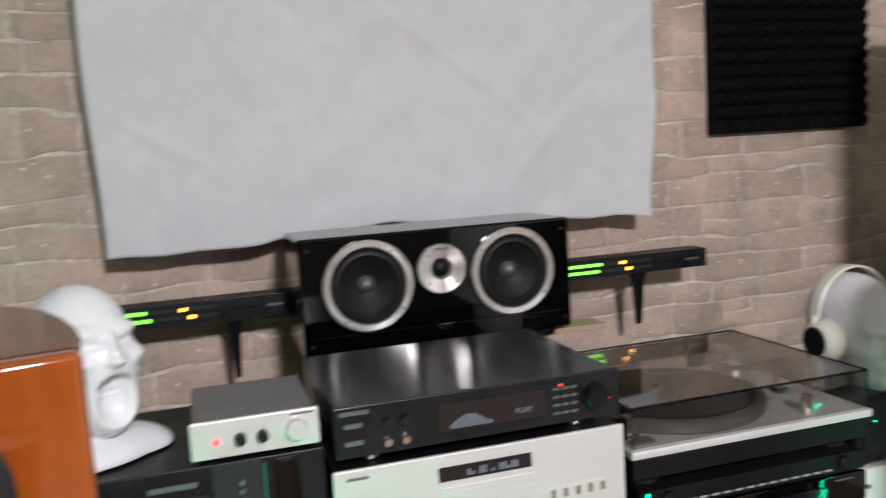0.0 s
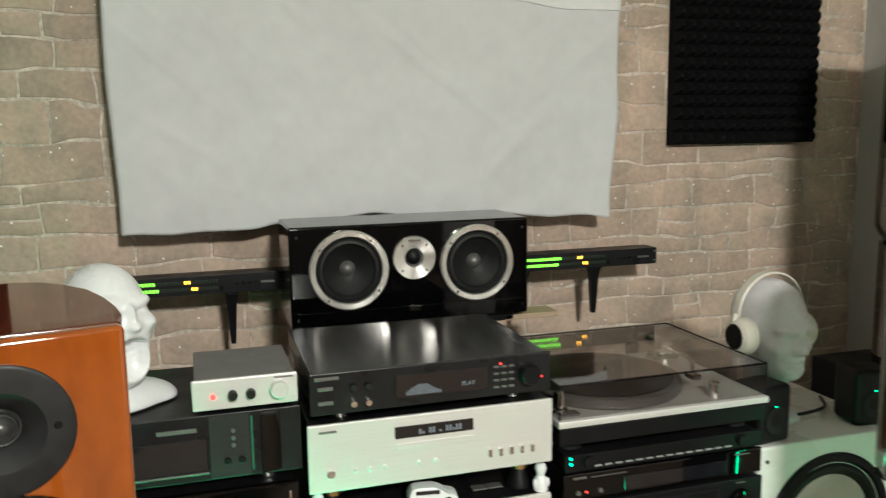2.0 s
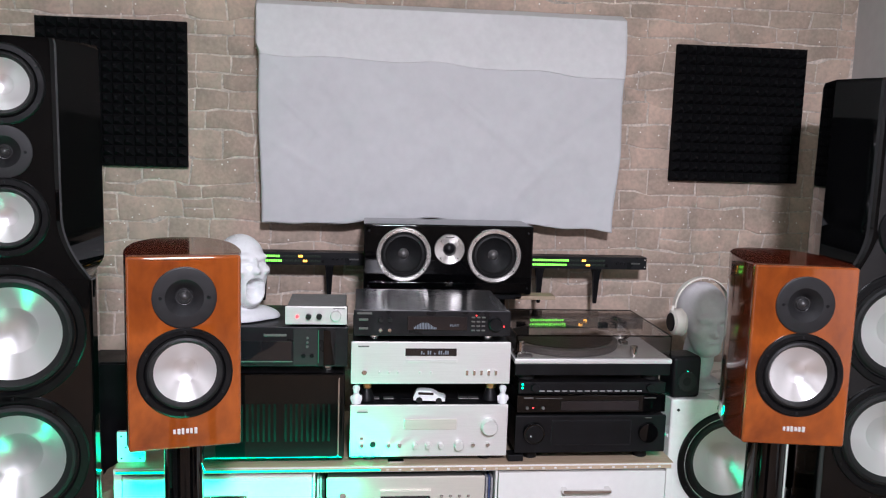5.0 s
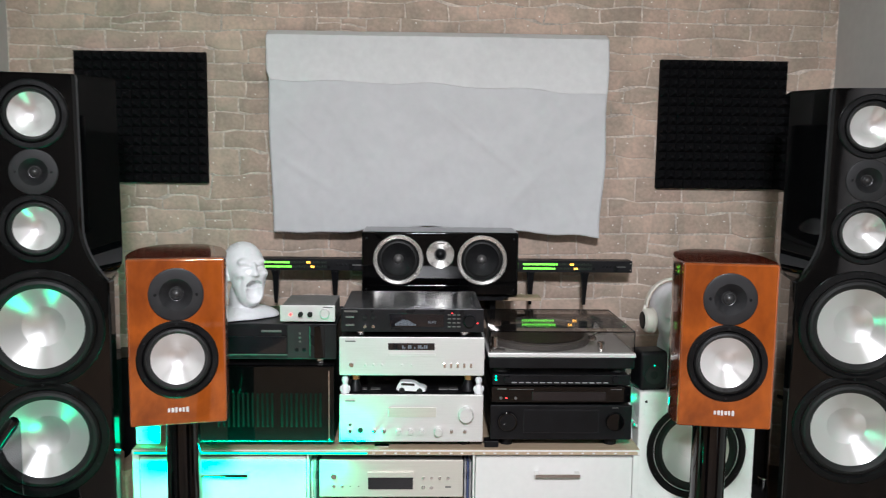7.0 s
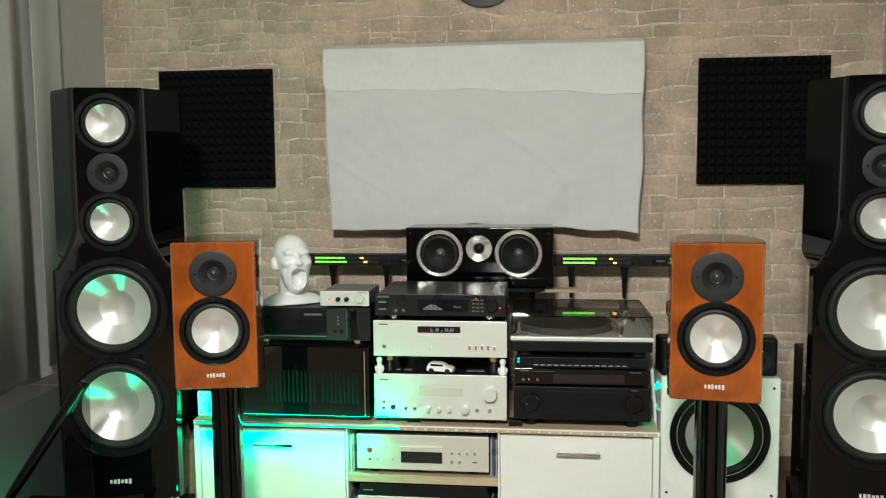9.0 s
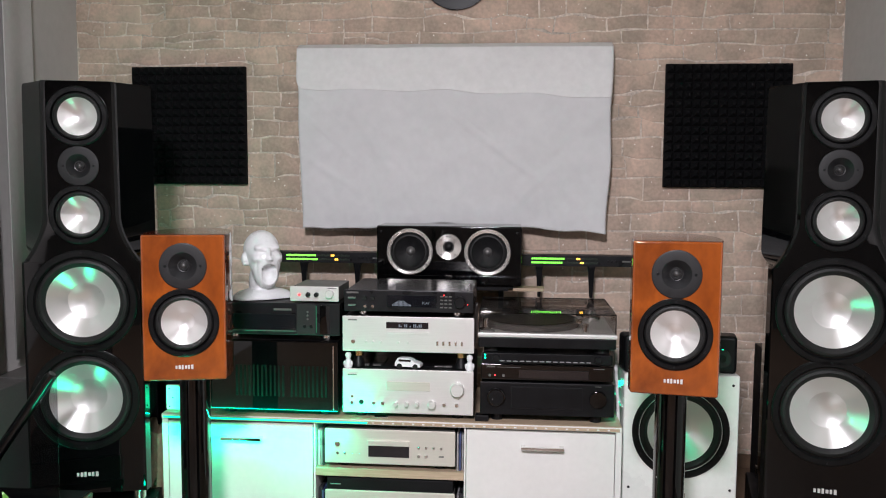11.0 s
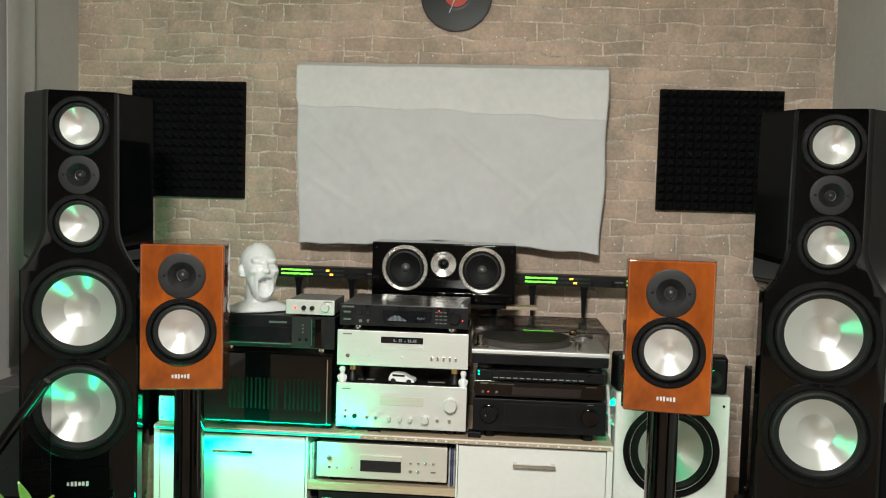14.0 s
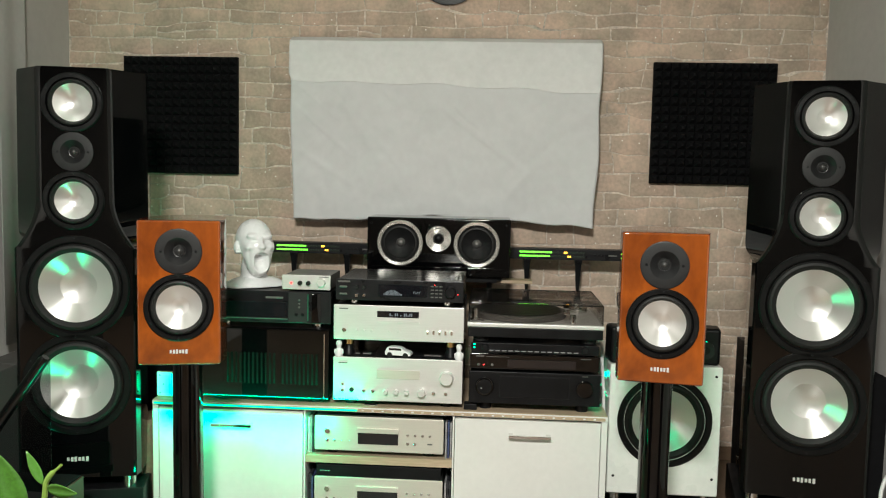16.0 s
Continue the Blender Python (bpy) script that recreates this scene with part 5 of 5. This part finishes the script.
PX, PY, PZ = 0.17, -0.9, FLOOR
plant = thing("potted_plant", (PX, PY, PZ), "green leafy houseplant in a dark pot on a stool", "plant")
part("pot", lathe(B(), [(0, 0.45), (0.075, 0.45), (0.1, 0.60), (0.105, 0.605), (0.098, 0.605), (0.09, 0.585), (0, 0.585)], 36, axis="z"), SATIN, plant, "dark round pot")
part("soil", lathe(B(), [(0.091, 0.588), (0.05, 0.594), (0, 0.596)], 24, axis="z"), WALNUT, plant)
part("stem", tube(B(), spline([(0.0, 0, 0.59), (0.012, 0.0, 0.70), (0.03, 0, 0.83), (0.034, 0, 0.855), (0.05, 0.0, 0.872)], 5), [0.004] * 10 + [0.003] * 8 + [0.0015] * 3, 8), STEM, plant)
part("stem", tube(B(), spline([(0.0, 0.01, 0.59), (-0.03, 0.01, 0.72), (-0.04, 0.0, 0.81)], 5), 0.0035, 8), STEM, plant)
for bs, tp, wd, sg, rl in (((0.034, 0, 0.845), (0.073, -0.012, 0.853), 0.0100, 0.006, 30), ((0.029, 0, 0.850), (0.012, 0.0, 0.885), 0.0058, 0.0, 10), ((0.0, 0.01, 0.805), (-0.020, 0, 0.882), 0.0165, 0.0, 10),
                           ((0.022, 0, 0.815), (0.062, -0.02, 0.836), 0.0125, 0.006, 20), ((-0.03, 0, 0.77), (-0.004, -0.02, 0.842), 0.013, 0.0, -15), ((0.02, 0, 0.76), (-0.01, -0.05, 0.80), 0.014, 0.004, 20), ((0.0, 0.0, 0.72), (0.07, 0.02, 0.78), 0.016, 0.006, 0), ((-0.03, 0.01, 0.74), (-0.09, 0.03, 0.80), 0.016, 0.006, 0)):
    leaf(plant, bs, tp, wd, sg, rl)
stool = thing("stool", (PX, PY, PZ), "small dark stool under the plant", "stool")
part("seat", lathe(B(), disc(0.13, 0.425, 0.4495, 0.004), 36, axis="z"), WALNUT, stool)
for k in range(3):
    a = 2 * math.pi * k / 3
    part("leg", tube(B(), [(0.1 * math.cos(a), 0.1 * math.sin(a), 0), (0.07 * math.cos(a), 0.07 * math.sin(a), 0.4245)], 0.014, 10), WALNUT, stool)
whole("audio_cable", tube(B(), spline([(1.93, 0.82, FLOOR + 0.006), (1.905, 0.86, 0.05), (1.9, 0.88, 0.12), (1.925, 0.9, 0.175), (1.97, 0.93, 0.2), (1.99, 0.95, 0.16)], 8), 0.006, 8), CABLE_WHITE, (0, 0, 0), "white cable beside the tower loudspeaker", "cable")

trap = thing("foam_trap", (1.93, 1.08, FLOOR), "black ridged foam block leaning on the side wall", "acoustic foam")
part("block", box(B(), 0.02, 0.068, 0, 0.16, 0, 0.54, 0.002), FOAM, trap)
for i in range(18):
    z = i * 0.03
    part("ridge", prism(B(), [(0.0198, 0), (0.0198, 0.16), (0, 0.155), (0, 0.005)], z + 0.002, z + 0.02, 0.004), FOAM, trap)

# ---- stones of the feature wall ----


def stones():
    rng = random.Random(11)
    rest_v, rest_f = [], []
    count = 0
    edges = [FLOOR]
    while edges[-1] < CEIL - 0.03:
        edges.append(edges[-1] + rng.uniform(0.054, 0.088))
    edges[-1] = CEIL

    def bound(k, x):
        """Height of a course line: it steps up and down from stone to stone."""
        if k in (0, len(edges) - 1):
            return edges[k]
        t = x / 0.13 + k * 3.7
        i, f = math.floor(t), t - math.floor(t)
        a, b = (noise.noise(Vector((i * 7.13, k * 5.31, 0.5))), noise.noise(Vector(((i + 1) * 7.13, k * 5.31, 0.5))))
        f = min(1.0, max(0.0, (f - 0.42) / 0.16))
        return edges[k] + (a + (b - a) * f * f * (3 - 2 * f)) * 0.021 + noise.noise(Vector((x * 9, k * 1.7, 2.2))) * 0.004
    for row in range(len(edges) - 1):
        x = LEFT_X - rng.uniform(0, 0.1)
        while x < RIGHT_X:
            w = rng.uniform(0.08, 0.23)
            pieces = [(0.0, 1.0)]
            if w < 0.14 and rng.random() < 0.3 and edges[row + 1] - edges[row] > 0.062:
                k = rng.uniform(0.4, 0.6)
                pieces = [(0.0, k), (k, 1.0)]
            for v0, v1 in pieces:
                x0, x1 = max(x, LEFT_X + 0.001), min(x + w, RIGHT_X - 0.001)
                if x1 - x0 < 0.02:
                    continue
                g, jit = 0.0005, 0.0046
                out = []
                for u, v in ((0, 0), (0.33, 0), (0.67, 0), (1, 0), (1, 0.5), (1, 1), (0.67, 1), (0.33, 1), (0, 1), (0, 0.5)):
                    px = x0 + g + (x1 - x0 - 2 * g) * u
                    lo, hi = bound(row, px), bound(row + 1, px)
                    lo, hi = lo + (hi - lo) * v0 + g, lo + (hi - lo) * v1 - g
                    pzz = lo + (hi - lo) * v + rng.uniform(0, jit) * (1 if v < 0.1 else (-1 if v > 0.9 else 0))
                    px += rng.uniform(0, jit) * (1 if u < 0.1 else (-1 if u > 0.9 else 0)) + noise.noise(Vector((px * 6, pzz * 9, 1.7))) * 0.014
                    out.append((max(LEFT_X, min(RIGHT_X, px)), pzz))
                cx, cz = sum(a for a, b in out) / 10, sum(b for a, b in out) / 10
                d = rng.uniform(0.0, 0.0012)
                tilt, lean = rng.uniform(-0.007, 0.007), rng.uniform(-0.01, 0.01)
                vs = [(a, WALL_Y + 0.0017, b) for a, b in out]
                vs += [(cx + (a - cx) * 0.992, WALL_Y + 0.0007 - d * 0.6, cz + (b - cz) * 0.978) for a, b in out]
                vs += [(cx + (a - cx) * 0.95, WALL_Y - d + tilt * (a - cx) + lean * (b - cz), cz + (b - cz) * 0.88) for a, b in out]
                n = len(out)
                fs = [(i, (i + 1) % n, n + (i + 1) % n, n + i) for i in range(n)] + [(n + i, n + (i + 1) % n, 2 * n + (i + 1) % n, 2 * n + i) for i in range(n)] + [tuple(range(2 * n, 3 * n))]
                if 1.05 < cz < 1.75 and count < 300:
                    count += 1
                    me = bpy.data.meshes.new("stone")
                    me.from_pydata(vs, [], fs)
                    me.materials.append(STONE)
                    me.polygons.foreach_set("use_smooth", [True] * len(me.polygons))
                    ob = new("stone", me)
                    ob.parent = wall_back
                else:
                    k = len(rest_v)
                    rest_v += vs
                    rest_f += [tuple(k + i for i in f) for f in fs]
            x += w
    me = bpy.data.meshes.new("stone_field")
    me.from_pydata(rest_v, [], rest_f)
    me.materials.append(STONE_REST)
    me.polygons.foreach_set("use_smooth", [True] * len(me.polygons))
    ob = new("stone_field", me)
    ob.parent = wall_back
    tagged(ob, "taupe wall stones past the counted ones", kind="stuff")


stones()
